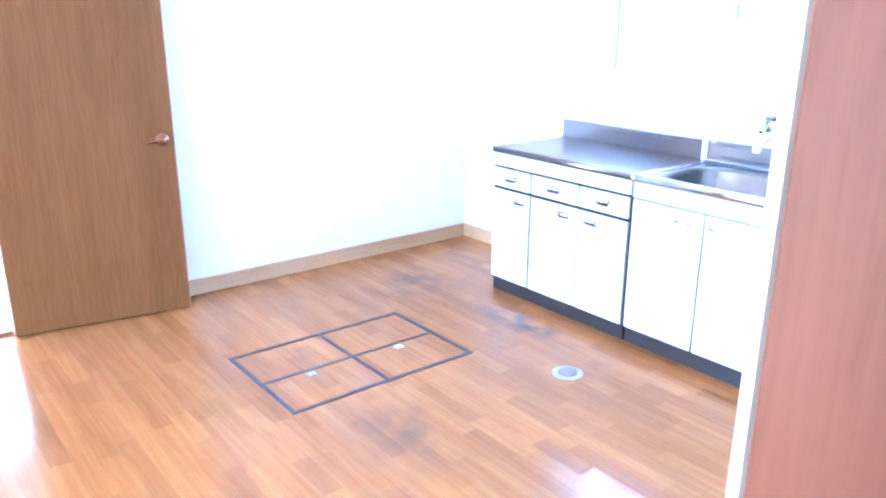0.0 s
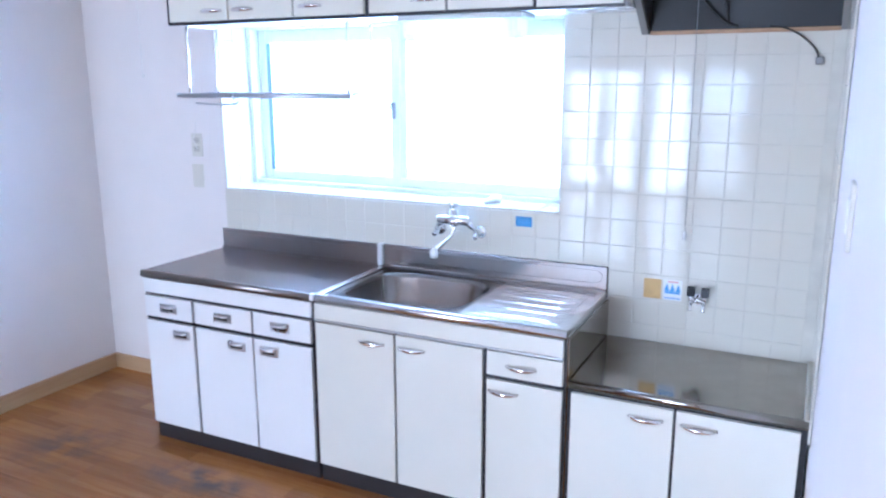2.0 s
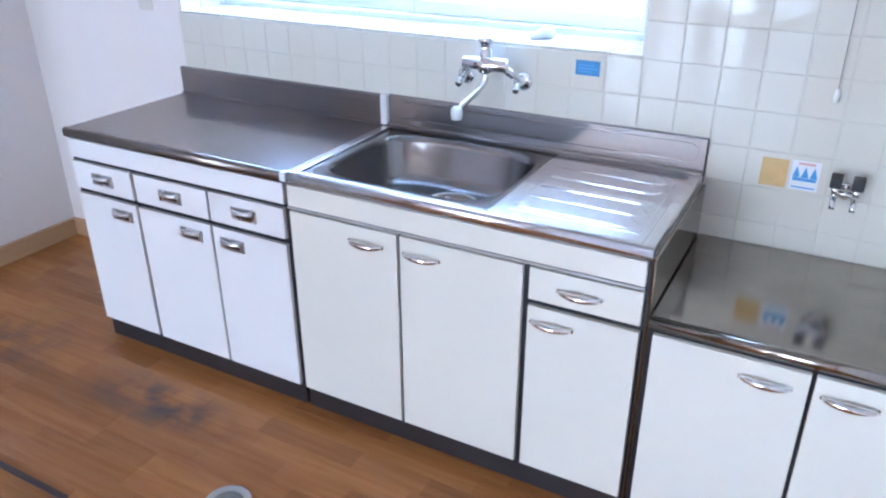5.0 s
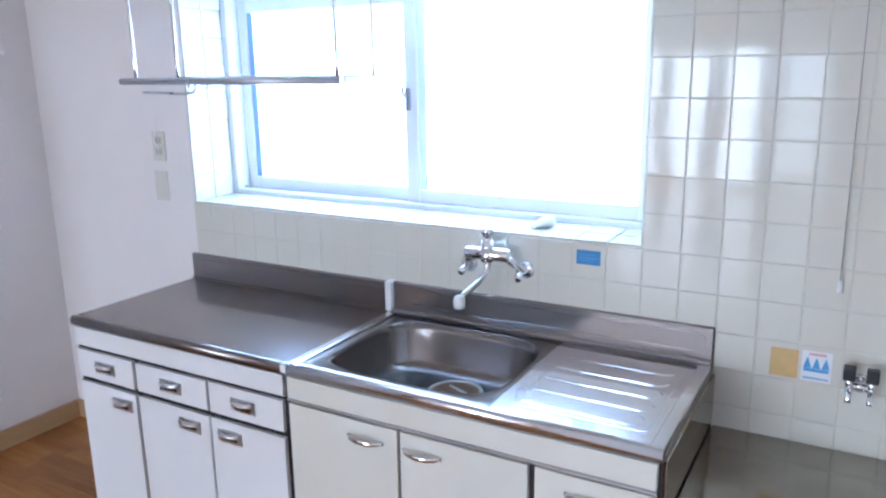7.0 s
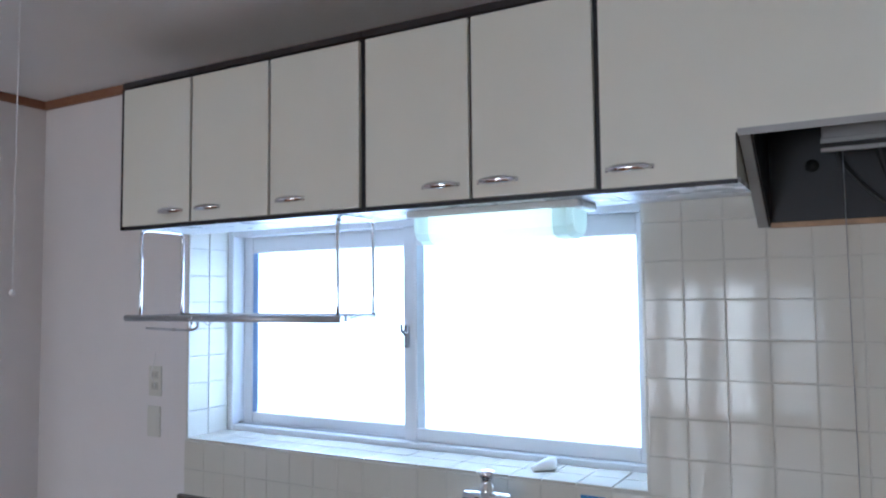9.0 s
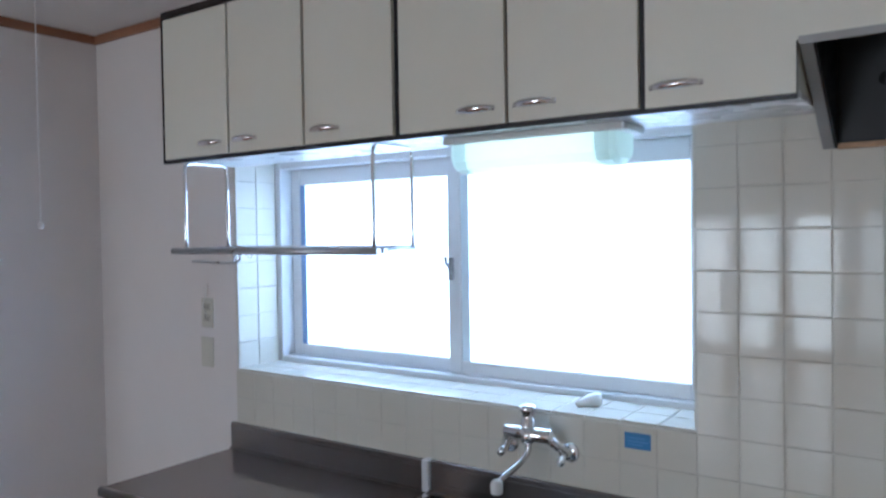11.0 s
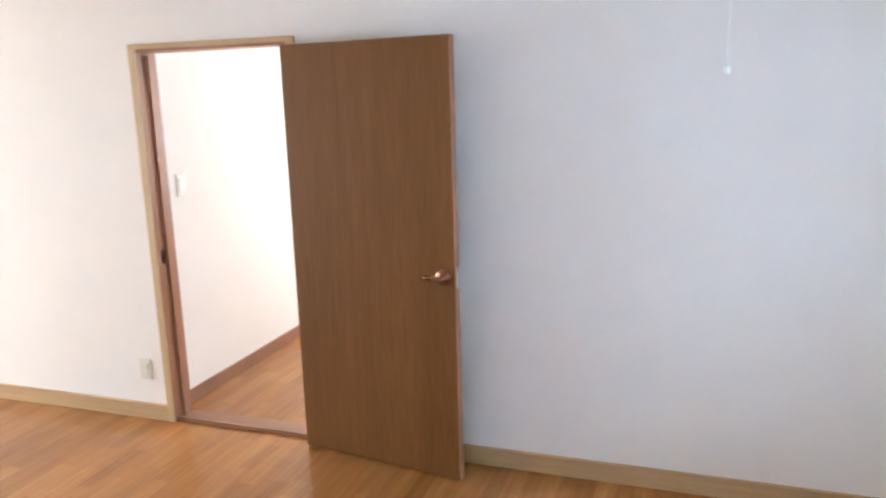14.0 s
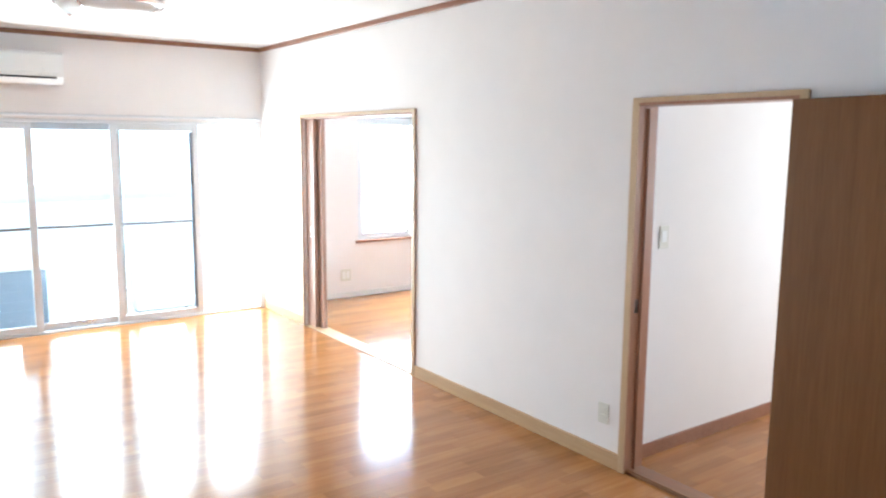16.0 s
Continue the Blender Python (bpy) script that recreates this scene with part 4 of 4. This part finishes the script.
for k in range(3):
    bm = bmesh.new()
    xx = 3.194 + 0.022 * k
    v = [bm.verts.new((px, -0.0101, pz)) for px, pz in ((xx - 0.010, 0.862), (xx + 0.010, 0.862), (xx + 0.005, 0.878), (xx, 0.893), (xx - 0.005, 0.878))]
    bm.faces.new(v)
    part("flame", bm, STICK_BLUE2, st)
part("print", boxes((3.186, 3.246, -0.0102, -0.0098, 0.852, 0.861), (3.186, 3.246, -0.0102, -0.0098, 0.832, 0.836)), STICK_BLUE2, st)
part("heading", boxes((3.196, 3.238, -0.0102, -0.0098, 0.898, 0.904)), STICK_RED, st)

gas = thing("gas_cock", (3.32, -0.01, 0.86), "twin gas cock with black knobs", "gas tap")
bm = bmesh.new()
lathe(bm, [(0.0, 0.0), (0.024, 0.0), (0.024, 0.006), (0.016, 0.012), (0.0, 0.012)], Matrix.Translation((3.32, -0.009, 0.845)) @ Matrix.Rotation(radians(90), 4, "X"), 20)
rod(bm, [(3.32, -0.015, 0.845), (3.32, -0.05, 0.845)], 0.012, 12)
rod(bm, [(3.290, -0.05, 0.848), (3.350, -0.05, 0.848)], 0.011, 12)
part("body", bm, CHROME, gas)
for sx in (-1, 1):
    bm = bmesh.new()
    rod(bm, [(3.32 + sx * 0.024, -0.05, 0.835), (3.32 + sx * 0.026, -0.058, 0.872)], 0.010, 12)
    rod(bm, [(3.32 + sx * 0.026, -0.05, 0.848), (3.32 + sx * 0.024, -0.075, 0.825), (3.32 + sx * 0.024, -0.082, 0.812)], [0.009, 0.007, 0.008], 12)
    b = part("valve", bm, CHROME, gas)
    bm = bmesh.new()
    box(bm, 3.32 + sx * 0.026 - 0.0145, 3.32 + sx * 0.026 + 0.0145, -0.078, -0.048, 0.868, 0.903, 0.005, 2)
    part("knob", bm, RUBBER, b, "black plastic knob")

ws = thing("outlet_plate", (0.767, 0, 1.36), "cream socket plate with a hooked cord", "socket", "wall plates")
part("plate", boxes((0.731, 0.803, -0.007, 0, 1.296, 1.416, 0.002)), PLASTIC_CREAM, ws)
SOCKET_FACE = mat("socket_face", (0.52, 0.50, 0.43), 0.45, vary=0.05)
for zz in (1.380, 1.336):
    sock = part("socket", boxes((0.747, 0.787, -0.009, -0.006, zz - 0.015, zz + 0.015, 0.002)), SOCKET_FACE, ws)
    part("slot", boxes((0.758, 0.761, -0.0095, -0.0088, zz - 0.006, zz + 0.006), (0.773, 0.776, -0.0095, -0.0088, zz - 0.006, zz + 0.006)), PLASTIC_GREY, sock, "dark pin slots")
bm = bmesh.new()
rod(bm, curve_points([(0.772, -0.010, 1.336), (0.776, -0.022, 1.36), (0.764, -0.024, 1.385), (0.767, -0.012, 1.43), (0.768, -0.006, 1.475)]), 0.0022, 6)
part("cord", bm, PLASTIC_W, ws)
ws = thing("blank_plate", (0.762, 0, 1.2), "cream blank wall plate", "wall plate", "wall plates")
part("plate", boxes((0.725, 0.799, -0.007, 0, 1.134, 1.256, 0.002)), PLASTIC_CREAM, ws)
part("inset", boxes((0.735, 0.789, -0.009, -0.006, 1.146, 1.244, 0.0015)), PLASTIC_CREAM, ws)
ws = thing("light_switch", (EAST, -1.53, 1.45), "white wall switch plate by the entrance", "switch", "wall plates")
part("plate", boxes((EAST - 0.008, EAST, -1.565, -1.495, 1.39, 1.51, 0.002)), PLASTIC_CREAM, ws)
part("rocker", boxes((EAST - 0.011, EAST - 0.007, -1.550, -1.510, 1.42, 1.48, 0.0015)), PLASTIC_W, ws)
so = thing("corner_socket", (3.66, -0.01, 1.74), "small dark plug with cable on the tiles", "socket", "wall plates")
part("plug", boxes((3.645, 3.672, -0.030, -0.009, 1.735, 1.762, 0.004)), PLASTIC_GREY, so)
bm = bmesh.new()
rod(bm, curve_points([(3.655, -0.025, 1.758), (3.64, -0.028, 1.79), (3.59, -0.028, 1.835), (3.54, -0.026, 1.860), (3.49, -0.024, 1.868)]), 0.0032, 8)
part("cable", bm, RUBBER, so)

wt_ = thing("white_tube", (2.39, 0.10, WZ0), "white plastic nozzle lying on the window sill", "nozzle")
bm = bmesh.new()
rod(bm, [(2.365, 0.075, WZ0 + 0.015), (2.378, 0.088, WZ0 + 0.020), (2.398, 0.105, WZ0 + 0.027), (2.415, 0.118, WZ0 + 0.029), (2.425, 0.124, WZ0 + 0.029)], [0.009, 0.012, 0.019, 0.022, 0.015], 14)
part("body", bm, PLASTIC_W, wt_)

# ---- ceiling pull cord ----
pc = thing("pull_cord", (1.604, -1.100, 1.72), "thin white lamp cord with small knob", "pull cord")
bm = bmesh.new()
rod(bm, [(1.604, -1.100, H), (1.604, -1.100, 1.706)], 0.0014, 6)
part("cord", bm, PLASTIC_W, pc)
bm = bmesh.new()
lathe(bm, [(0.0, 0.0), (0.005, 0.001), (0.0065, 0.007), (0.004, 0.015), (0.0, 0.016)], Matrix.Translation((1.604, -1.100, 1.692)), 14)
part("knob", bm, PLASTIC_W, pc)
bm = bmesh.new()
lathe(bm, [(0.0, 0.0), (0.02, 0.0), (0.03, -0.012), (0.012, -0.02), (0.0, -0.02)], Matrix.Translation((1.604, -1.100, H)), 16)
part("rose", bm, PLASTIC_W, pc)

# ---- floor hatch and drain ----
hatch = thing("floor_hatch", (1.226, -1.71, 0), "underfloor storage hatch with dark metal frame", "floor hatch")
X0, X1, Y0, Y1 = 0.907, 1.546, -2.182, -1.241
FB = 0.020
part("frame", boxes((X0, X1, Y0, Y0 + FB, -0.006, 0.003), (X0, X1, Y1 - FB, Y1, -0.006, 0.003), (X0, X0 + FB, Y0 + FB, Y1 - FB, -0.006, 0.003), (X1 - FB, X1, Y0 + FB, Y1 - FB, -0.006, 0.003)), HATCH_FRAME, hatch)
xm, ym = 1.234, -1.714
part("cross_bar", boxes((xm - 0.008, xm + 0.008, Y0 + FB, Y1 - FB, -0.006, 0.0028)), HATCH_FRAME, hatch)
part("cross_bar", boxes((X0 + FB, xm - 0.008, ym - 0.009, ym + 0.009, -0.006, 0.0026), (xm + 0.008, X1 - FB, ym - 0.009, ym + 0.009, -0.006, 0.0026)), HATCH_FRAME, hatch)
for xx, yy in ((1.277, -1.953), (1.277, -1.482)):
    part("pull_ring", boxes((xx - 0.017, xx + 0.017, yy - 0.022, yy + 0.022, 0.0, 0.0025, 0.0008), (xx - 0.010, xx + 0.010, yy - 0.015, yy + 0.015, 0.0025, 0.004, 0.0006)), CHROME, hatch, "small metal ring pull")
drain = thing("floor_drain", (1.965, -1.045, 0), "round metal floor outlet cover", "floor cover")
bm = bmesh.new()
lathe(bm, [(0.069, 0.0), (0.069, 0.003), (0.064, 0.0045), (0.047, 0.0045), (0.046, 0.003)], Matrix.Translation((1.965, -1.045, 0)), 40)
part("ring", bm, ALU_GREY, drain)
bm = bmesh.new()
lathe(bm, [(0.0455, 0.002), (0.0450, 0.0042), (0.0, 0.0044)], Matrix.Translation((1.965, -1.045, 0)), 40)
part("lid", bm, LID, drain, "dull metal lid")

# ---- the open door ----
leaf = thing("door_leaf", (0.045, -2.90, 0.008), "brown veneered door standing wide open", "door")
LEAF_M = Matrix.Translation((0.045, -2.90, 0.0)) @ Matrix.Rotation(radians(81.2), 4, "Z")


def placed(bm, m):
    bmesh.ops.transform(bm, matrix=m, verts=bm.verts)
    return bm


bm = boxes((0.0, 0.83, -0.018, 0.018, 0.010, 1.883, 0.002))
panel = part("panel", placed(bm, LEAF_M), DOOR_WOOD, leaf)
part("edge", placed(boxes((0.829, 0.8325, -0.0175, 0.0175, 0.011, 1.882)), LEAF_M), JAMB, panel, "reddish lipping on the edge")
for sy in (-1, 1):
    bm = bmesh.new()
    lathe(bm, [(0.0, 0.0), (0.033, 0.0), (0.033, 0.005), (0.027, 0.011), (0.014, 0.012), (0.012, 0.022), (0.0, 0.022)], Matrix.Translation((0.775, sy * 0.018, 0.915)) @ Matrix.Rotation(radians(-90 * sy), 4, "X"), 20)
    rod(bm, curve_points([(0.775, sy * 0.022, 0.915), (0.775, sy * 0.050, 0.915), (0.764, sy * 0.056, 0.915), (0.735, sy * 0.056, 0.917), (0.695, sy * 0.053, 0.914)]), 0.0090, 10)
    part("lever_handle", placed(bm, LEAF_M), mat("aged_brass", (0.26, 0.12, 0.065), 0.32, 0.9), leaf, "brass-toned lever handle")
part("latch_plate", placed(boxes((0.832, 0.8345, -0.011, 0.011, 0.87, 0.96)), LEAF_M), CHROME, leaf, "metal latch plate")
for zz in (0.2, 1.68):
    bm = bmesh.new()
    rod(bm, [(0.036, -2.884, zz), (0.036, -2.884, zz + 0.09)], 0.007, 10)
    part("hinge", bm, CHROME, leaf)

# ---- sliding door leaf stacked in the wide doorway ----
sl = thing("sliding_door", (-0.07, -7.45, 0.01), "brown sliding door panels stacked at the side", "door")
part("panel", boxes((-0.062, -0.028, -7.563, -7.40, 0.011, 1.892, 0.002)), wood("sliding_door_veneer", (0.40, 0.25, 0.18), (0.33, 0.19, 0.13), "z", 0.45, 0.1), sl)
part("panel", boxes((-0.108, -0.072, -7.563, -7.33, 0.011, 1.892, 0.002)), wood("pale_veneer", (0.50, 0.34, 0.26), (0.43, 0.28, 0.21), "z", 0.45, 0.1), sl)
part("finger_pull", boxes((-0.028, -0.026, -7.46, -7.43, 0.84, 0.94, 0.001)), CHROME, sl)

# ---- wall plates of the long room ----
ws = thing("outlet_plate", (0, -3.874, 0.28), "white socket plate above the skirting board", "socket", "wall plates")
part("plate", boxes((0, 0.007, -3.910, -3.838, 0.224, 0.338, 0.002)), PLASTIC_CREAM, ws)
for zz in (0.300, 0.262):
    part("socket", boxes((0.006, 0.010, -3.890, -3.858, zz - 0.013, zz + 0.013, 0.0015)), PLASTIC_CREAM, ws)
ws = thing("light_switch", (-0.33, -3.80, 1.21), "white switch plate on the next room's wall", "switch", "wall plates")
part("plate", boxes((-0.362, -0.290, -3.80, -3.793, 1.150, 1.272, 0.002)), PLASTIC_CREAM, ws)
part("rocker", boxes((-0.346, -0.306, -3.793, -3.789, 1.185, 1.245, 0.0015)), PLASTIC_W, ws)
ws = thing("outlet_plate", (-0.92, SOUTH, 0.25), "cream double socket plate of the side room", "socket", "wall plates")
part("plate", boxes((-0.985, -0.860, SOUTH, SOUTH + 0.007, 0.185, 0.315, 0.002)), PLASTIC_CREAM, ws)
part("socket", boxes((-0.965, -0.930, SOUTH + 0.006, SOUTH + 0.010, 0.21, 0.29, 0.0015)), PLASTIC_W, ws)
part("socket", boxes((-0.915, -0.880, SOUTH + 0.006, SOUTH + 0.010, 0.21, 0.29, 0.0015)), PLASTIC_W, ws)

# ---- air conditioner ----
ac = thing("air_conditioner", (2.2, SOUTH, 2.12), "white wall air conditioner over the balcony window", "air conditioner")
bm = bmesh.new()
AX0, AX1 = 1.80, 2.58
prof = [(0.0, 2.410), (0.16, 2.410), (0.195, 2.390), (0.208, 2.345), (0.208, 2.245), (0.195, 2.210), (0.15, 2.170), (0.10, 2.155), (0.0, 2.155)]
a = [bm.verts.new((AX0, SOUTH + p[0], p[1])) for p in prof]
b = [bm.verts.new((AX1, SOUTH + p[0], p[1])) for p in prof]
bm.faces.new(a)
bm.faces.new(b[::-1])
for i in range(len(prof)):
    k = (i + 1) % len(prof)
    bm.faces.new((a[i], b[i], b[k], a[k]))
bmesh.ops.recalc_face_normals(bm, faces=bm.faces)
part("body", bm, PLASTIC_W, ac)
part("front_panel", boxes((AX0 + 0.012, AX1 - 0.012, SOUTH + 0.206, SOUTH + 0.213, 2.240, 2.380, 0.003)), PLASTIC_W, ac)
part("flap", placed(boxes((AX0 + 0.05, AX1 - 0.05, -0.04, 0.04, -0.003, 0.003, 0.002)), Matrix.Translation((0, SOUTH + 0.178, 2.191)) @ Matrix.Rotation(radians(48), 4, "X")), PLASTIC_W, ac)
part("slot", boxes((AX0 + 0.055, AX1 - 0.02, SOUTH + 0.185, SOUTH + 0.200, 2.193, 2.208)), HOOD_DARK, ac, "dark outlet slot")

# ---- ceiling light of the long room ----
cl = thing("ceiling_light", (1.78, -6.62, H), "round chrome-rimmed ceiling light with white shade", "ceiling light")
CLM = Matrix.Translation((1.78, -6.62, H))
bm = bmesh.new()
lathe(bm, [(0.0, 0.0), (0.33, 0.0), (0.345, -0.02), (0.335, -0.035), (0.30, -0.04)], CLM, 48)
part("base", bm, CHROME, cl)
bm = bmesh.new()
lathe(bm, [(0.312, -0.03), (0.312, -0.05), (0.275, -0.085), (0.17, -0.105), (0.0, -0.112)], CLM, 48)
part("shade", bm, milky("lamp_shade_white", (0.9, 0.9, 0.88), 0.3), cl, "white milky shade")
for k in range(4):
    bm = bmesh.new()
    a = math.pi / 4 + k * math.pi / 2
    rod(bm, [CLM @ Vector((0.335 * math.cos(a), 0.335 * math.sin(a), -0.03)), CLM @ Vector((0.330 * math.cos(a), 0.330 * math.sin(a), -0.066)), CLM @ Vector((0.285 * math.cos(a), 0.285 * math.sin(a), -0.088))], 0.009, 8)
    part("clip", bm, CHROME, cl)

# ---- outside ----
setting("ground", boxes((-900, 900, -900, 900, -3.4, -3.2)), GROUND, "pale ground far below", "ground")
setting("balcony_floor", boxes((-3.5, 5.0, -9.9, SOUTH - 0.16, -0.30, -0.06)), CONCRETE, "pale concrete balcony floor", "balcony")
# unseen slab, added to keep high sun and sky off the windows
setting("balcony_light_block", boxes((-3.5, 5.0, -9.75, SOUTH - 0.16, 2.54, 2.66)), CONCRETE, "unseen concrete slab added over the balcony to block light", "balcony")
ou = thing("outdoor_unit", (0.8, -9.2, -0.06), "white air conditioner outdoor unit on the balcony", "air conditioner")
part("body", boxes((0.54, 1.12, -9.34, -9.08, -0.02, 0.36, 0.008)), OUTDOOR_METAL, ou)
bm = bmesh.new()
for k in range(4):
    r = 0.05 + 0.035 * k
    n = 24
    rod(bm, [(0.76 + r * math.cos(2 * math.pi * i / n), -9.072, 0.17 + r * math.sin(2 * math.pi * i / n)) for i in range(n + 1)], 0.003, 5)
part("grille", bm, PLASTIC_GREY, ou)
for xx in (0.6, 1.06):
    part("foot", boxes((xx - 0.03, xx + 0.03, -9.36, -9.06, -0.06, -0.02, 0.003)), PLASTIC_GREY, ou)
cr = thing("storage_box", (2.15, -9.3, -0.06), "blue-grey ribbed storage box on the balcony", "box")
part("body", boxes((1.93, 2.55, -9.45, -9.05, -0.06, 0.50, 0.01)), BIN_BLUE, cr)
for k in range(5):
    part("rib", boxes((1.94, 2.54, -9.048, -9.040, 0.02 + 0.09 * k, 0.035 + 0.09 * k)), BIN_BLUE, cr)
part("lid", boxes((1.91, 2.57, -9.47, -9.03, 0.50, 0.53, 0.006)), OUTDOOR_METAL, cr)


def tree(x, y, base, height, spread, seed):
    r = random.Random(seed)
    t = thing("tree", (x, y, base), "leafy green tree beyond the balcony", "tree", "trees outside")
    bm = bmesh.new()
    rod(bm, [(x, y, base), (x + 0.1, y, base + height * 0.35), (x - 0.05, y + 0.1, base + height * 0.8)], [0.16, 0.11, 0.03], 8)
    for k in range(7):
        a = r.random() * 6.28
        z0 = base + height * (0.3 + 0.07 * k)
        rod(bm, [(x, y, z0), (x + spread * 0.4 * math.cos(a), y + spread * 0.4 * math.sin(a), z0 + height * 0.12), (x + spread * 0.8 * math.cos(a), y + spread * 0.8 * math.sin(a), z0 + height * 0.2)], [0.05, 0.03, 0.01], 6)
    part("trunk", bm, BARK, t)
    verts, faces = [], []
    for k in range(2600):
        d = Vector((r.gauss(0, 1), r.gauss(0, 1), r.gauss(0, 1))).normalized() * (r.random() ** 0.4)
        clump = 0.75 + 0.35 * math.sin(5 * d.x + 2 * d.z) * math.cos(4 * d.y - 3 * d.z)
        c = Vector((x + d.x * spread * clump, y + d.y * spread * clump, base + height * 0.68 + d.z * height * 0.34 * clump))
        u = Vector((r.gauss(0, 1), r.gauss(0, 1), r.gauss(0, 1))).normalized() * r.uniform(0.05, 0.11)
        v = u.orthogonal().normalized() * u.length * 0.5
        n = len(verts)
        verts += [c - u, c + v, c + u, c - v]
        faces.append((n, n + 1, n + 2, n + 3))
    me = bpy.data.meshes.new("crown")
    me.from_pydata([tuple(p - Vector((x, y, base))) for p in verts], [], faces)
    me.materials.append(LEAF)
    ob = new("crown", me)
    ob.parent = t


tree(3.6, -24, -3.2, 4.0, 1.6, 3)
tree(5.4, -27, -3.2, 4.4, 1.8, 8)

haze = bpy.data.materials.new("bright_haze")
haze.use_nodes = True
hn = haze.node_tree.nodes
em = hn.new("ShaderNodeEmission")
em.inputs[0].default_value, em.inputs[1].default_value = (0.95, 0.98, 1.0, 1), 3.0
haze.node_tree.links.new(em.outputs[0], hn["Material Output"].inputs[0])
setting("backdrop_south", boxes((-90, 90, -90.2, -90, -3.2, 40)), haze, "bright hazy sky over the far ground", "backdrop")

# ---- floor strips and wall tiles ----
floor = setting("floor", boxes((-3.5, 5.4, SOUTH - 0.1, 0.0, -0.12, -0.008)), SUBFLOOR, "glossy golden-brown strip wood floor, stained before the sink", "floor")
HX0, HX1, HY0, HY1 = 0.907, 1.546, -2.182, -1.241
strip_meshes = {}


def strip_mesh(length):
    key = round(length, 2)
    if key not in strip_meshes:
        strip_meshes[key] = to_mesh("floor_strip", box(bmesh.new(), 0, key - 0.0007, 0, 0.0753, -0.008, 0, 0.0005), FLOOR_A)
    return strip_meshes[key]


rng = random.Random(4)
LENGTHS = (0.24, 0.30, 0.36, 0.42, 0.48)
rest = bmesh.new()
count = 0
row = 0
y = 0.0
while y > SOUTH - 0.1:
    y -= 0.0758
    row += 1
    for x_from, x_to in ((0.0, EAST), (EAST, 5.28), (-3.4, 0.0)):
        x = x_from - (rng.random() * 0.3 if x_from == 0.0 else 0)
        while x < x_to - 0.02:
            ln = min(rng.choice(LENGTHS), x_to - x)
            near = -3.1 < y < -0.62 and 0.25 < x and x + ln < 3.3
            if near and count < 300 and ln in LENGTHS:
                ob = new("strip", strip_mesh(ln))
                ob.location = (x, y, 0)
                ob.parent = floor
                count += 1
            else:
                xa = max(x, x_from)
                box(rest, xa, x + ln - 0.0007, y, y + 0.0753, -0.008, 0)
            x += ln
tagged(part("strip_rest", rest, FLOOR_B, floor), kind="stuff")


def tile_mesh(w, h):
    return to_mesh("tile", box(bmesh.new(), 0, w, -0.006, 0, 0, h, 0.0012), TILE)


G = 0.0034
tile_cache = {}


def put_tile(parent, corner, w, h, turn=None):
    key = (round(w, 4), round(h, 4))
    if key not in tile_cache:
        tile_cache[key] = tile_mesh(*key)
    ob = new("tile", tile_cache[key])
    tilt = Matrix.Rotation(rng.uniform(-0.0035, 0.0035), 4, "X") @ Matrix.Rotation(rng.uniform(-0.0035, 0.0035), 4, "Z")
    ob.matrix_basis = Matrix.Translation(corner) @ (turn or Matrix.Identity(4)) @ tilt
    ob.parent = parent


TILE_TOP = WZ0 + 8 * PZ + 0.02
tiles = tagged(solid("trim_tile_wall", boxes((WX0, EAST, -0.0068, 0.0, 0.60, WZ0), (WX1, EAST, -0.0068, 0.0, WZ0, TILE_TOP)), GROUT), "cream glazed square wall tiles with grey joints", "tiled wall", "", "structure")
for i in range(26):
    x = WX0 + i * P
    w = min(P, EAST - 0.006 - x) - G
    for j in range(-5, 9):
        z = WZ0 + j * PZ
        if w < 0.01 or (i < 17 and j >= 0) or (i < 19 and j < -2) or z > TILE_TOP:
            continue
        put_tile(tiles, (x + G / 2, -0.003, z + G / 2), w, min(PZ, TILE_TOP + 0.004 - z) - G)
turn_sill = Matrix.Rotation(radians(90), 4, "X")
sill_tiles = tagged(solid("trim_tile_sill", boxes((WX0, WX1, 0.0, 0.23, WZ0, WZ0 + 0.003)), GROUT), "white glazed tiles on the window sill and reveal", "tiled sill", "", "structure")
for i in range(17):
    for j in range(2):
        ob = put_tile(sill_tiles, (WX0 + i * P + G / 2, j * P + G / 2 - 0.004 * (j == 0), WZ0 + 0.003), P - G, P - G, Matrix.Rotation(radians(-90), 4, "X"))
reveal = boxes((WX0, WX0 + 0.003, 0, 0.23, WZ0, WZ1), (WX1 - 0.003, WX1, 0, 0.23, WZ0, WZ1))
part("reveal_backing", reveal, GROUT, sill_tiles)
for j in range(8):
    for i in range(2):
        z = WZ0 + j * PZ + 0.004
        h = min(PZ, WZ1 - z) - G
        if h > 0.01:
            put_tile(sill_tiles, (WX0 + 0.003, i * P, z), P - G, h, Matrix.Rotation(radians(90), 4, "Z"))
            put_tile(sill_tiles, (WX1 - 0.003, i * P + P - G, z), P - G, h, Matrix.Rotation(radians(-90), 4, "Z"))
side_tiles = tagged(solid("trim_tile_side", boxes((EAST - 0.0068, EAST, -0.63, -0.007, 0.60, TILE_TOP)), GROUT), "cream glazed wall tiles beside the stove", "tiled wall", "", "structure")
for i in range(6):
    for j in range(-5, 9):
        z = WZ0 + j * PZ
        if z < TILE_TOP:
            put_tile(side_tiles, (EAST - 0.003, -0.006 - i * P - G / 2, z + G / 2), P - G, min(PZ, TILE_TOP + 0.004 - z) - G, Matrix.Rotation(radians(-90), 4, "Z"))
